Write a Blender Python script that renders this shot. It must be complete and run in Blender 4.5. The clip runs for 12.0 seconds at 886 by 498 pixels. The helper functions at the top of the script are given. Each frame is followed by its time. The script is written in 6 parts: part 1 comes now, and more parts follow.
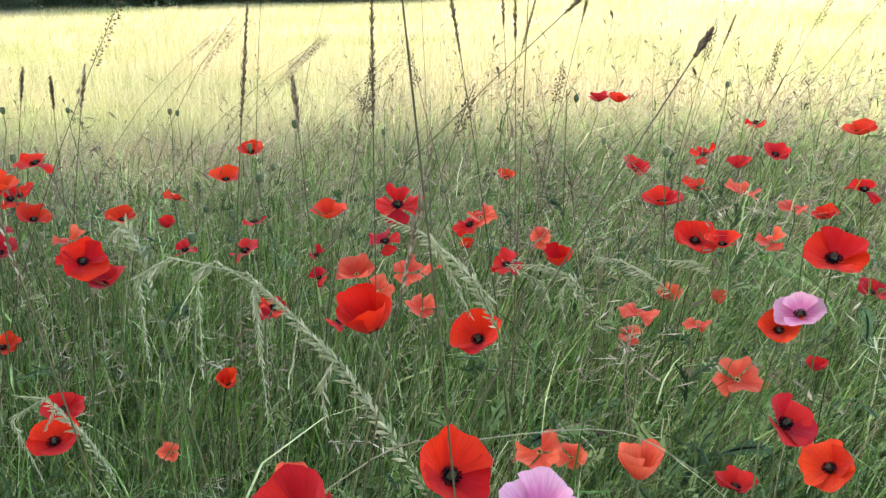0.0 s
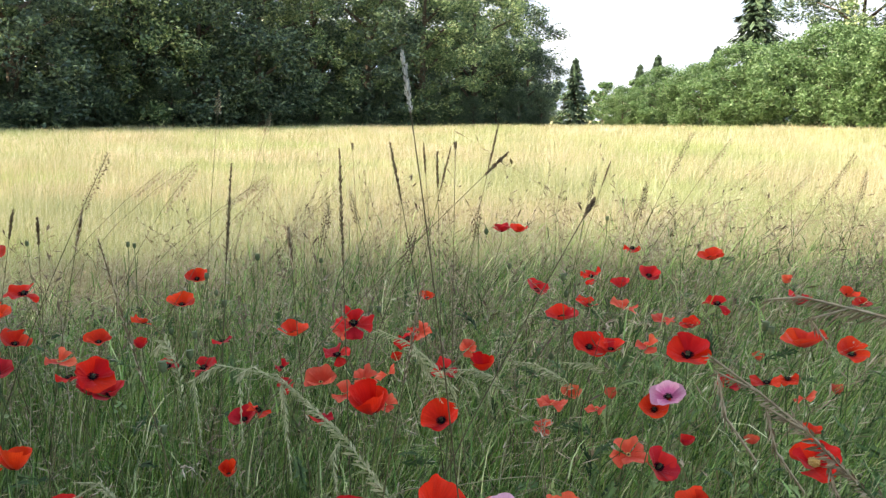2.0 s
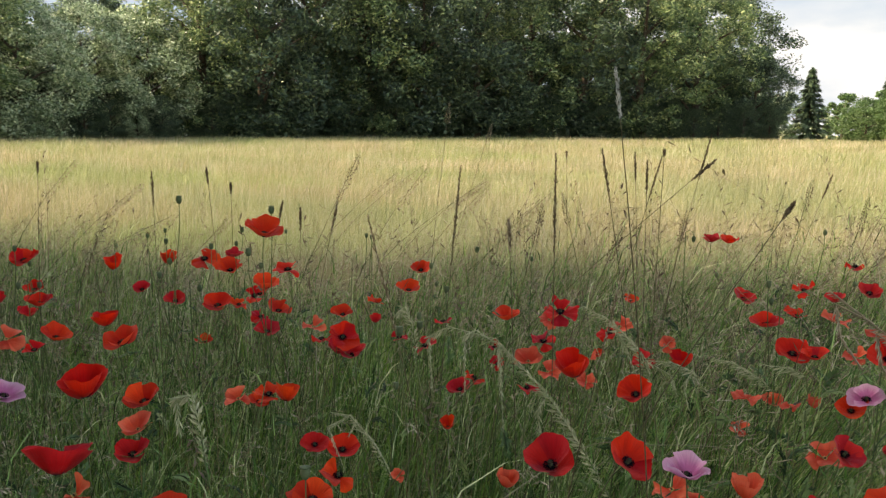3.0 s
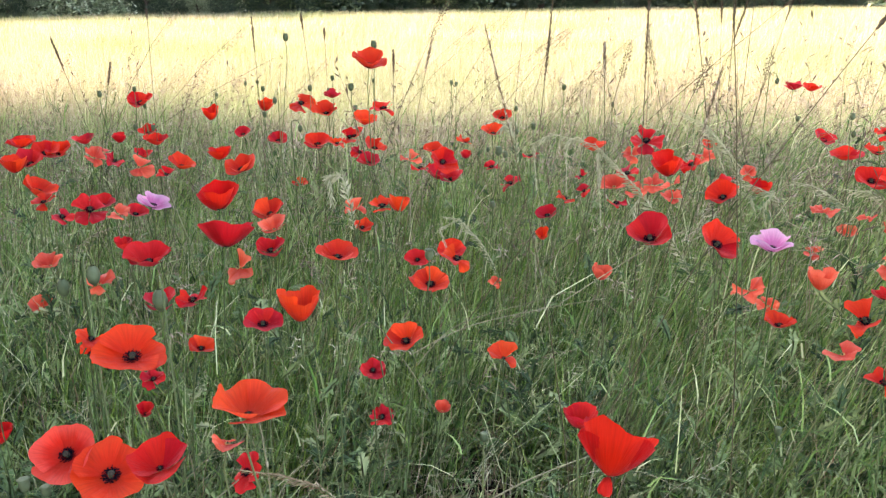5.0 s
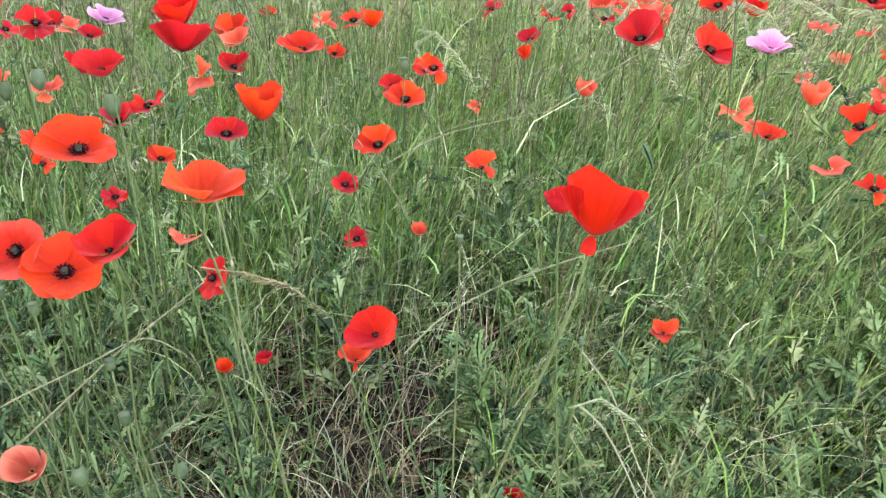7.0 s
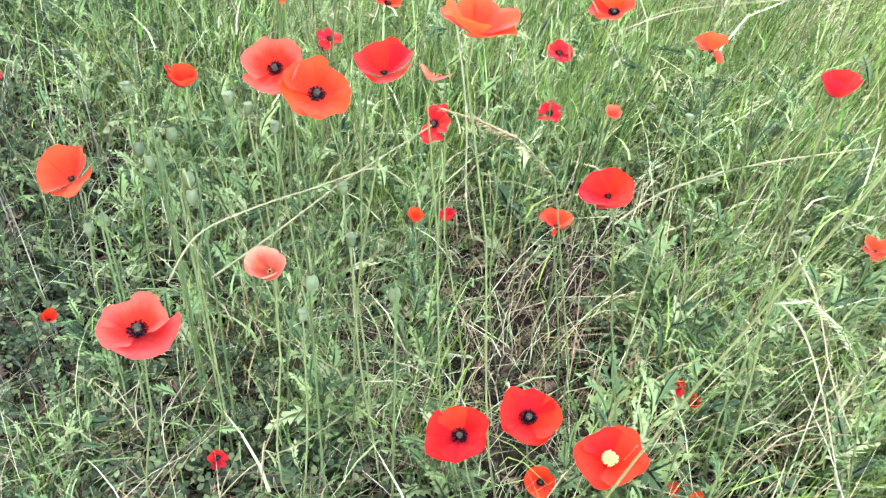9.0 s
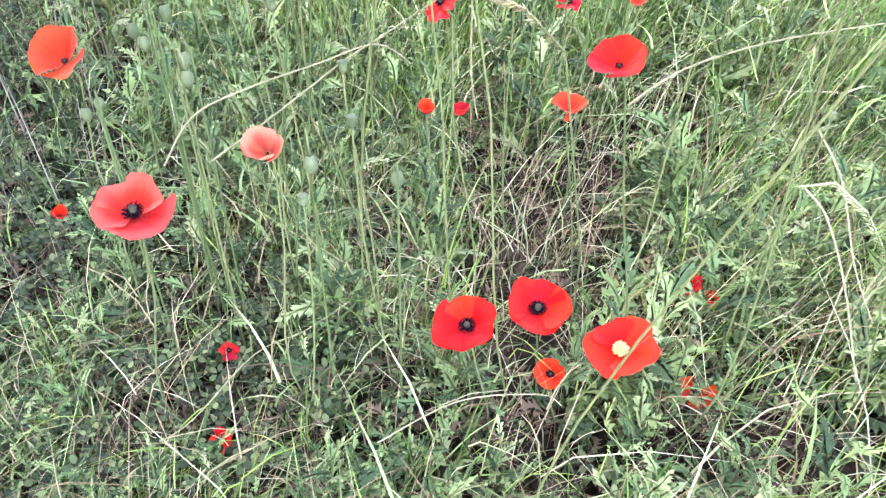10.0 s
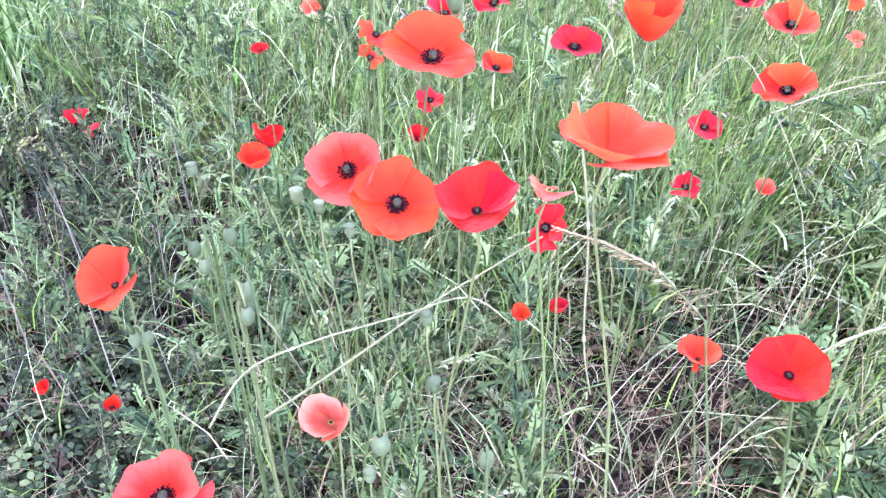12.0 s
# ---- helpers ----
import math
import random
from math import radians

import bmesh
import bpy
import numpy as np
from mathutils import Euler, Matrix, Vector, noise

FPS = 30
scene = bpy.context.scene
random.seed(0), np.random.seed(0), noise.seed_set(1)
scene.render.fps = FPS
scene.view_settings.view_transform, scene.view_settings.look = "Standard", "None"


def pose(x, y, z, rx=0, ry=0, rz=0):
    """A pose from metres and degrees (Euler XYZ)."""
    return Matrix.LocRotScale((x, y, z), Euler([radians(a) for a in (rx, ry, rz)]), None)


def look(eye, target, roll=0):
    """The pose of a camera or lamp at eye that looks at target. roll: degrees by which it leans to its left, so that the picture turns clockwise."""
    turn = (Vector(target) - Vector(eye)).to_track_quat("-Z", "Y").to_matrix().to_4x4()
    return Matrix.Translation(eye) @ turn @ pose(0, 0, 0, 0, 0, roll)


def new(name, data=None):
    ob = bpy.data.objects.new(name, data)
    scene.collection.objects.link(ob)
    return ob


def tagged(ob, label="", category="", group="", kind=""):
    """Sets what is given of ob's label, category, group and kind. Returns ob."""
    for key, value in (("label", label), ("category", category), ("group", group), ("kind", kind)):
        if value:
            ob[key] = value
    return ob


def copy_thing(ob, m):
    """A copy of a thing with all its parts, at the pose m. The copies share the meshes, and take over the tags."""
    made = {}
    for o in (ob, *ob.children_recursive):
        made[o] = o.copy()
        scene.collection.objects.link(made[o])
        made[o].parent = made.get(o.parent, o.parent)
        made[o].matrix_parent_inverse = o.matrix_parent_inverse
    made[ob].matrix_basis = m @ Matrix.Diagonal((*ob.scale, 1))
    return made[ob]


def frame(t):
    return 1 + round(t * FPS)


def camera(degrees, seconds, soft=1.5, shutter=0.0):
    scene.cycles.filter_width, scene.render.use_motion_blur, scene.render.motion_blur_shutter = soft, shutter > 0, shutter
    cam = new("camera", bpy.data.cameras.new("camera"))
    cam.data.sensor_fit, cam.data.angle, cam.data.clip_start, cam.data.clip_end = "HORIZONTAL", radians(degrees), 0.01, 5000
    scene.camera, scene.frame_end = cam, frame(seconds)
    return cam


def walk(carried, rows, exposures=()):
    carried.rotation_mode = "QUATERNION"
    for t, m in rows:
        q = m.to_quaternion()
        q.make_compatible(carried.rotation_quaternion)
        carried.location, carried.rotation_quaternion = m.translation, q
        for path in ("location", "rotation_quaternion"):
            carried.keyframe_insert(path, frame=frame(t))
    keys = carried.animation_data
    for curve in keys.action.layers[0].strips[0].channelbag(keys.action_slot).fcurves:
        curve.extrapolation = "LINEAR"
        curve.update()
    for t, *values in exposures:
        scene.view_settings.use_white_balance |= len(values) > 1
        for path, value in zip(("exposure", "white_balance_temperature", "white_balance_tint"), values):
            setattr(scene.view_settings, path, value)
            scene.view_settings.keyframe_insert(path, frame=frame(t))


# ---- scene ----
cam = camera(60.0, 12.0, soft=1.35)
PATH = [
    (0, (0.191, 0.856, 1.096), (0.184, 2.755, 0.467), -0.9),
    (0.5, (0.182, 0.808, 1.097), (0.276, 2.739, 0.584), -0.4),
    (1, (0.112, 0.696, 1.135), (0.390, 2.620, 0.666), -1.2),
    (1.5, (0.095, 0.636, 1.150), (0.441, 2.562, 0.738), -1.7),
    (2, (0.082, 0.558, 1.176), (0.352, 2.512, 0.844), 0.0),
    (2.5, (0.110, 0.436, 1.183), (0.097, 2.413, 0.879), 0.8),
    (3, (0.072, 0.374, 1.166), (-0.193, 2.333, 0.863), 0.5),
    (3.2, (0.043, 0.346, 1.160), (-0.231, 2.302, 0.846), 0.7),
    (4.8, (0.019, 0.202, 1.080), (-0.376, 2.077, 0.504), 0.1),
    (5, (0.018, 0.200, 1.075), (-0.385, 2.063, 0.468), -0.3),
    (5.5, (0.023, 0.208, 1.054), (-0.394, 2.049, 0.395), -0.3),
    (6, (0.020, 0.218, 1.030), (-0.360, 2.040, 0.296), 0.1),
    (6.5, (0.019, 0.228, 1.006), (-0.326, 2.016, 0.179), 0.3),
    (6.7, (0.019, 0.229, 1.000), (-0.311, 1.996, 0.123), 0.4),
    (8.3, (-0.017, 0.196, 0.962), (-0.420, 1.796, -0.169), 3.1),
    (8.5, (-0.035, 0.191, 0.966), (-0.509, 1.768, -0.170), 3.5),
    (9, (-0.068, 0.169, 0.965), (-0.649, 1.667, -0.225), 3.5),
    (9.5, (-0.064, 0.149, 0.938), (-0.643, 1.576, -0.338), 4.3),
    (10, (-0.043, 0.178, 0.919), (-0.631, 1.527, -0.434), 1.9),
    (10.5, (-0.058, 0.248, 0.924), (-0.704, 1.579, -0.421), 0.1),
    (11, (-0.096, 0.307, 0.937), (-0.864, 1.634, -0.347), -0.8),
    (11.5, (-0.116, 0.340, 0.943), (-0.971, 1.667, -0.286), -0.2),
    (12, (-0.152, 0.360, 0.949), (-1.000, 1.751, -0.212), -0.3),
]
EXPOSURES = [(0, 3.0, 7300, 11), (1.0, 2.72, 7250, 11), (1.8, 2.52, 7300, 11), (2.6, 2.1, 8300, 11), (3.2, 1.8, 8500, 12), (4.8, 3.12, 7400, 26),
             (6.0, 3.36, 7500, 23), (6.7, 3.66, 7700, 17), (8.3, 4.84, 7900, 15), (9.5, 4.84, 7550, 24), (10.5, 5.0, 6800, 37), (11, 5.04, 6200, 43), (12, 5.0, 6350, 43)]
walk(cam, [(t, look(e, g, r)) for t, e, g, r in PATH], EXPOSURES)

# ---------------------------------------------------------------- light
SUN_AZ, SUN_EL = radians(257), radians(40)      # compass bearing from +y, clockwise
world = bpy.data.worlds.new("sky")
scene.world = world
world.use_nodes = True
wn = world.node_tree
sky = wn.nodes.new("ShaderNodeTexSky")
sky.sky_type, sky.sun_disc = "NISHITA", False
sky.sun_elevation, sky.sun_rotation = SUN_EL, SUN_AZ
sky.air_density, sky.dust_density, sky.ozone_density = 1.0, 2.5, 1.0
wn.links.new(sky.outputs[0], wn.nodes["Background"].inputs[0])
wn.nodes["Background"].inputs[1].default_value = 0.15
sun = new("sun", bpy.data.lights.new("sun", "SUN"))
sun.data.energy, sun.data.angle, sun.data.color = 2.35, radians(0.53), (1.0, 0.94, 0.84)
SUN_WAY = Vector((math.sin(SUN_AZ) * math.cos(SUN_EL), math.cos(SUN_AZ) * math.cos(SUN_EL), math.sin(SUN_EL)))
sun.matrix_world = look(SUN_WAY * 60, (0, 0, 0))


# ---------------------------------------------------------------- materials
def ramp_of(nt, stops):
    r = nt.nodes.new("ShaderNodeValToRGB")
    els = r.color_ramp.elements
    for i, (p, c) in enumerate(stops):
        el = els[i] if i < 2 else els.new(p)
        el.position, el.color = p, (*c, 1)
    return r


def leafy(name, stops, translucent=0.35, rough=0.45, grain=60.0, by_object=False, spec=0.16):
    """Plant tissue: colour varies from blade to blade and along the blade; some light passes through."""
    m = bpy.data.materials.new(name)
    m.use_nodes = True
    nt = m.node_tree
    nt.nodes.clear()
    out = nt.nodes.new("ShaderNodeOutputMaterial")
    if by_object:
        rnd = nt.nodes.new("ShaderNodeObjectInfo").outputs["Random"]
    else:
        rnd = nt.nodes.new("ShaderNodeNewGeometry").outputs["Random Per Island"]
    ramp = ramp_of(nt, stops)
    nt.links.new(rnd, ramp.inputs[0])
    co = nt.nodes.new("ShaderNodeTexCoord")
    noi = nt.nodes.new("ShaderNodeTexNoise")
    noi.inputs["Scale"].default_value = grain
    noi.inputs["Detail"].default_value = 2
    nt.links.new(co.outputs["Object"], noi.inputs["Vector"])
    hsv = nt.nodes.new("ShaderNodeHueSaturation")
    mr = nt.nodes.new("ShaderNodeMapRange")
    mr.inputs[3].default_value, mr.inputs[4].default_value = 0.65, 1.35
    nt.links.new(noi.outputs["Fac"], mr.inputs[0])
    nt.links.new(mr.outputs[0], hsv.inputs["Value"])
    nt.links.new(ramp.outputs[0], hsv.inputs["Color"])
    b = nt.nodes.new("ShaderNodeBsdfPrincipled")
    b.inputs["Roughness"].default_value = rough
    b.inputs["Specular IOR Level"].default_value = spec
    nt.links.new(hsv.outputs[0], b.inputs["Base Color"])
    if translucent > 0:
        tr = nt.nodes.new("ShaderNodeBsdfTranslucent")
        nt.links.new(hsv.outputs[0], tr.inputs["Color"])
        mix = nt.nodes.new("ShaderNodeMixShader")
        mix.inputs[0].default_value = translucent
        nt.links.new(b.outputs[0], mix.inputs[1])
        nt.links.new(tr.outputs[0], mix.inputs[2])
        nt.links.new(mix.outputs[0], out.inputs[0])
    else:
        nt.links.new(b.outputs[0], out.inputs[0])
    return m


def petal_material(name, main, rim, blotch=0.24, dark=(0.006, 0.002, 0.005)):
    """Thin silky petal: radial veins, paler rim, dark blotch at the foot."""
    m = bpy.data.materials.new(name)
    m.use_nodes = True
    nt = m.node_tree
    nt.nodes.clear()
    out = nt.nodes.new("ShaderNodeOutputMaterial")
    uv = nt.nodes.new("ShaderNodeUVMap")
    sep = nt.nodes.new("ShaderNodeSeparateXYZ")
    nt.links.new(uv.outputs[0], sep.inputs[0])
    noi = nt.nodes.new("ShaderNodeTexNoise")
    noi.inputs["Scale"].default_value = 6
    noi.inputs["Detail"].default_value = 3
    nt.links.new(uv.outputs[0], noi.inputs["Vector"])
    add = nt.nodes.new("ShaderNodeMath")
    add.operation = "MULTIPLY_ADD"
    add.inputs[1].default_value = 0.22
    nt.links.new(noi.outputs["Fac"], add.inputs[0])
    nt.links.new(sep.outputs["Y"], add.inputs[2])
    ramp = ramp_of(nt, [(0.0, dark), (blotch + 0.06, dark), (blotch + 0.14, tuple(c * 0.8 for c in main)), (0.62, main), (1.02, rim)])
    nt.links.new(add.outputs[0], ramp.inputs[0])
    veins = nt.nodes.new("ShaderNodeTexNoise")
    mp = nt.nodes.new("ShaderNodeMapping")
    mp.inputs["Scale"].default_value = (38, 2.2, 1)
    nt.links.new(uv.outputs[0], mp.inputs["Vector"])
    nt.links.new(mp.outputs[0], veins.inputs["Vector"])
    veins.inputs["Scale"].default_value = 1
    veins.inputs["Detail"].default_value = 2
    info = nt.nodes.new("ShaderNodeObjectInfo")
    hsv = nt.nodes.new("ShaderNodeHueSaturation")
    mr = nt.nodes.new("ShaderNodeMapRange")
    mr.inputs[3].default_value, mr.inputs[4].default_value = 0.7, 1.25
    nt.links.new(veins.outputs["Fac"], mr.inputs[0])
    mh = nt.nodes.new("ShaderNodeMapRange")
    mh.inputs[3].default_value, mh.inputs[4].default_value = 0.497, 0.503
    nt.links.new(info.outputs["Random"], mh.inputs[0])
    nt.links.new(mh.outputs[0], hsv.inputs["Hue"])
    own = nt.nodes.new("ShaderNodeMath")
    own.operation = "MULTIPLY_ADD"
    own.inputs[1].default_value, own.inputs[2].default_value = 0.42, 0.76
    nt.links.new(info.outputs["Random"], own.inputs[0])
    folds = nt.nodes.new("ShaderNodeTexNoise")
    folds.inputs["Scale"].default_value = 3.2
    folds.inputs["Detail"].default_value = 2
    nt.links.new(uv.outputs[0], folds.inputs["Vector"])
    both = nt.nodes.new("ShaderNodeMath")
    both.operation = "MULTIPLY"
    nt.links.new(mr.outputs[0], both.inputs[0])
    nt.links.new(own.outputs[0], both.inputs[1])
    nt.links.new(both.outputs[0], hsv.inputs["Value"])
    nt.links.new(ramp.outputs[0], hsv.inputs["Color"])
    b = nt.nodes.new("ShaderNodeBsdfPrincipled")
    b.inputs["Roughness"].default_value = 0.5
    b.inputs["Specular IOR Level"].default_value = 0.12
    b.inputs["Sheen Weight"].default_value = 0.08
    nt.links.new(hsv.outputs[0], b.inputs["Base Color"])
    bump = nt.nodes.new("ShaderNodeBump")
    bump.inputs["Strength"].default_value = 0.35
    bump.inputs["Distance"].default_value = 0.002
    relief = nt.nodes.new("ShaderNodeMath")
    relief.operation = "MULTIPLY_ADD"
    relief.inputs[1].default_value = 3.0
    nt.links.new(folds.outputs["Fac"], relief.inputs[0])
    nt.links.new(veins.outputs["Fac"], relief.inputs[2])
    nt.links.new(relief.outputs[0], bump.inputs["Height"])
    nt.links.new(bump.outputs[0], b.inputs["Normal"])
    tr = nt.nodes.new("ShaderNodeBsdfTranslucent")
    nt.links.new(hsv.outputs[0], tr.inputs["Color"])
    mix = nt.nodes.new("ShaderNodeMixShader")
    mix.inputs[0].default_value = 0.45
    nt.links.new(b.outputs[0], mix.inputs[1])
    nt.links.new(tr.outputs[0], mix.inputs[2])
    nt.links.new(mix.outputs[0], out.inputs[0])
    return m


def earth(name, stops, scale, bump=0.6, dist=0.02):
    m = bpy.data.materials.new(name)
    m.use_nodes = True
    nt = m.node_tree
    b = nt.nodes["Principled BSDF"]
    b.inputs["Roughness"].default_value = 0.95
    b.inputs["Specular IOR Level"].default_value = 0.0
    co = nt.nodes.new("ShaderNodeTexCoord")
    big = nt.nodes.new("ShaderNodeTexNoise")
    big.inputs["Scale"].default_value = scale
    big.inputs["Detail"].default_value = 8
    big.inputs["Roughness"].default_value = 0.7
    nt.links.new(co.outputs["Object"], big.inputs["Vector"])
    ramp = ramp_of(nt, stops)
    nt.links.new(big.outputs["Fac"], ramp.inputs[0])
    nt.links.new(ramp.outputs[0], b.inputs["Base Color"])
    bp = nt.nodes.new("ShaderNodeBump")
    bp.inputs["Strength"].default_value = bump
    bp.inputs["Distance"].default_value = dist
    nt.links.new(big.outputs["Fac"], bp.inputs["Height"])
    nt.links.new(bp.outputs[0], b.inputs["Normal"])
    return m


def hay_material():
    """Ripe grass: straw, orange-brown and green blades, in wide soft patches."""
    m = leafy("hay_blade", [(0.0, (0.15, 0.185, 0.065)), (0.35, (0.28, 0.28, 0.125)), (0.7, (0.36, 0.345, 0.175)), (1.0, (0.48, 0.465, 0.29))], 0.4, 0.6, 0.5, False, 0.06)
    nt = m.node_tree
    hsv = next(n for n in nt.nodes if n.bl_idname == "ShaderNodeHueSaturation")
    ramp = next(n for n in nt.nodes if n.bl_idname == "ShaderNodeValToRGB")
    co = nt.nodes.new("ShaderNodeTexCoord")
    mp = nt.nodes.new("ShaderNodeMapping")
    mp.inputs["Scale"].default_value = (0.16, 0.34, 0.2)
    wide = nt.nodes.new("ShaderNodeTexNoise")
    wide.inputs["Scale"].default_value = 1.0
    wide.inputs["Detail"].default_value = 4
    nt.links.new(co.outputs["Object"], mp.inputs["Vector"])
    nt.links.new(mp.outputs[0], wide.inputs["Vector"])
    tone = ramp_of(nt, [(0.34, (0.72, 0.86, 0.7)), (0.47, (0.93, 0.97, 1.12)), (0.56, (1.02, 0.9, 1.1)), (0.68, (1.2, 1.12, 1.55))])
    nt.links.new(wide.outputs["Fac"], tone.inputs[0])
    mul = nt.nodes.new("ShaderNodeMix")
    mul.data_type, mul.blend_type = "RGBA", "MULTIPLY"
    mul.inputs[0].default_value = 1.0
    nt.links.new(ramp.outputs[0], mul.inputs[6])
    nt.links.new(tone.outputs[0], mul.inputs[7])
    nt.links.new(mul.outputs[2], hsv.inputs["Color"])
    return m


# dark soil, deepened further: shade between the plants is in the colour
M_SOIL_SHADED = earth("soil", [(0.3, (0.009, 0.007, 0.005)), (0.55, (0.02, 0.015, 0.011)), (0.8, (0.06, 0.045, 0.03))], 14.0)
M_FIELD = earth("hay_ground", [(0.3, (0.23, 0.195, 0.085)), (0.5, (0.34, 0.315, 0.17)), (0.7, (0.27, 0.29, 0.13))], 0.55, 0.8, 0.1)
M_BLADE = leafy("meadow_blade", [(0.0, (0.016, 0.038, 0.008)), (0.32, (0.044, 0.108, 0.021)), (0.58, (0.112, 0.235, 0.048)), (0.84, (0.26, 0.4, 0.125)), (1.0, (0.6, 0.62, 0.34))], 0.2)
M_FRESH = leafy("fresh_blade", [(0.0, (0.06, 0.13, 0.016)), (0.5, (0.165, 0.275, 0.042)), (1.0, (0.28, 0.37, 0.1))], 0.28)
M_HERB = leafy("herb_leaf", [(0.0, (0.03, 0.052, 0.016)), (0.4, (0.095, 0.15, 0.05)), (0.8, (0.231, 0.300, 0.118)), (1.0, (0.378, 0.420, 0.202))], 0.2, 0.6)
# herb leaf again, darkened so its colour stands in for deep shade
M_HERB_SHADED = leafy("herb_leaf_shaded", [(0.0, (0.012, 0.024, 0.009)), (0.6, (0.036, 0.058, 0.02)), (1.0, (0.12, 0.15, 0.055))], 0.12, 0.6)
M_LOBED = leafy("lobed_leaf", [(0.0, (0.026, 0.055, 0.022)), (0.4, (0.085, 0.15, 0.054)), (0.75, (0.16, 0.235, 0.08)), (0.93, (0.215, 0.28, 0.11)), (1.0, (0.27, 0.31, 0.15))], 0.25, 0.6)
M_STRAW = leafy("straw", [(0.0, (0.16, 0.105, 0.05)), (0.5, (0.28, 0.22, 0.12)), (0.85, (0.36, 0.31, 0.18)), (1.0, (0.44, 0.39, 0.25))], 0.2, 0.6)
M_HAY = hay_material()
M_HEAD = leafy("seed_head", [(0.0, (0.15, 0.105, 0.06)), (0.5, (0.28, 0.22, 0.145)), (1.0, (0.46, 0.4, 0.29))], 0.25, 0.7, 200.0)
M_HEAD_DARK = leafy("dark_seed_head", [(0.0, (0.07, 0.05, 0.03)), (0.5, (0.12, 0.085, 0.05)), (1.0, (0.17, 0.14, 0.08))], 0.15, 0.7, 200.0)
M_HEAD_GREEN = leafy("green_seed_head", [(0.0, (0.278, 0.310, 0.158)), (0.5, (0.391, 0.410, 0.238)), (1.0, (0.556, 0.540, 0.352))], 0.3, 0.6, 200.0)
M_HEAD_GREY = leafy("grey_seed_head", [(0.0, (0.3, 0.3, 0.28)), (0.5, (0.4, 0.4, 0.37)), (1.0, (0.5, 0.49, 0.44))], 0.3, 0.6, 200.0)
M_STEM = leafy("green_stem", [(0.0, (0.055, 0.085, 0.03)), (0.5, (0.09, 0.125, 0.045)), (1.0, (0.15, 0.17, 0.07))], 0.1, 0.6, 90.0, True)
M_STEM_DARK = leafy("brown_stem", [(0.0, (0.05, 0.045, 0.02)), (1.0, (0.1, 0.085, 0.04))], 0.1, 0.6, 90.0, True)
M_LITTER = leafy("litter", [(0.0, (0.018, 0.012, 0.008)), (0.6, (0.08, 0.052, 0.03)), (1.0, (0.24, 0.17, 0.095))], 0.05, 0.8, 60.0)
M_DEAD = leafy("withered_stem", [(0.0, (0.06, 0.05, 0.038)), (0.6, (0.15, 0.125, 0.09)), (1.0, (0.27, 0.235, 0.17))], 0.05, 0.7, 90.0)
M_DRY_STEM = leafy("dry_stem", [(0.0, (0.15, 0.15, 0.07)), (1.0, (0.27, 0.25, 0.15))], 0.1, 0.6, 90.0, True)
M_POD = leafy("pod", [(0.0, (0.06, 0.085, 0.038)), (1.0, (0.11, 0.14, 0.07))], 0.1, 0.6, 150.0, True)
M_OVARY = leafy("ovary", [(0.0, (0.05, 0.06, 0.03)), (1.0, (0.1, 0.11, 0.06))], 0.1, 0.6, 150.0, True)
M_STIGMA = leafy("stigma", [(0.0, (0.02, 0.016, 0.014)), (1.0, (0.06, 0.055, 0.035))], 0.0, 0.8, 300.0, False, 0.0)
M_STAMEN = leafy("stamen", [(0.0, (0.004, 0.003, 0.005)), (1.0, (0.014, 0.01, 0.016))], 0.0, 0.8, 300.0, False, 0.0)
M_CREAM = leafy("cream_stamen", [(0.0, (0.5, 0.34, 0.1)), (1.0, (0.66, 0.5, 0.22))], 0.2, 0.8, 300.0)
M_LEAF_DARK = leafy("tree_leaf_dark", [(0.0, (0.022, 0.044, 0.027)), (0.6, (0.054, 0.095, 0.055)), (1.0, (0.19, 0.25, 0.13))], 0.3, 0.4, 1.5, False, 0.45)
# next two leaves: pale stops brightened to paint sunlight on the crowns
M_LEAF_SUN_TINT = leafy("sun_tint_leaf", [(0.0, (0.045, 0.085, 0.036)), (0.6, (0.14, 0.215, 0.09)), (1.0, (0.44, 0.5, 0.24))], 0.35, 0.4, 1.5, False, 0.45)
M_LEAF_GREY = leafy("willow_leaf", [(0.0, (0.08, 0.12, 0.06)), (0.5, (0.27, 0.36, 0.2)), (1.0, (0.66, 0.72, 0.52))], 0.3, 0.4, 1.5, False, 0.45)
M_LEAF_LIGHT = leafy("hedge_leaf", [(0.0, (0.052, 0.105, 0.038)), (0.6, (0.099, 0.171, 0.063)), (1.0, (0.178, 0.253, 0.127))], 0.35, 0.45, 1.5, False, 0.25)
M_NEEDLE = leafy("conifer_needle", [(0.0, (0.035, 0.06, 0.035)), (1.0, (0.08, 0.12, 0.065))], 0.1, 0.6, 1.5)
M_BARK = earth("bark", [(0.3, (0.05, 0.04, 0.03)), (0.7, (0.14, 0.11, 0.085))], 5.0, 0.8, 0.03)
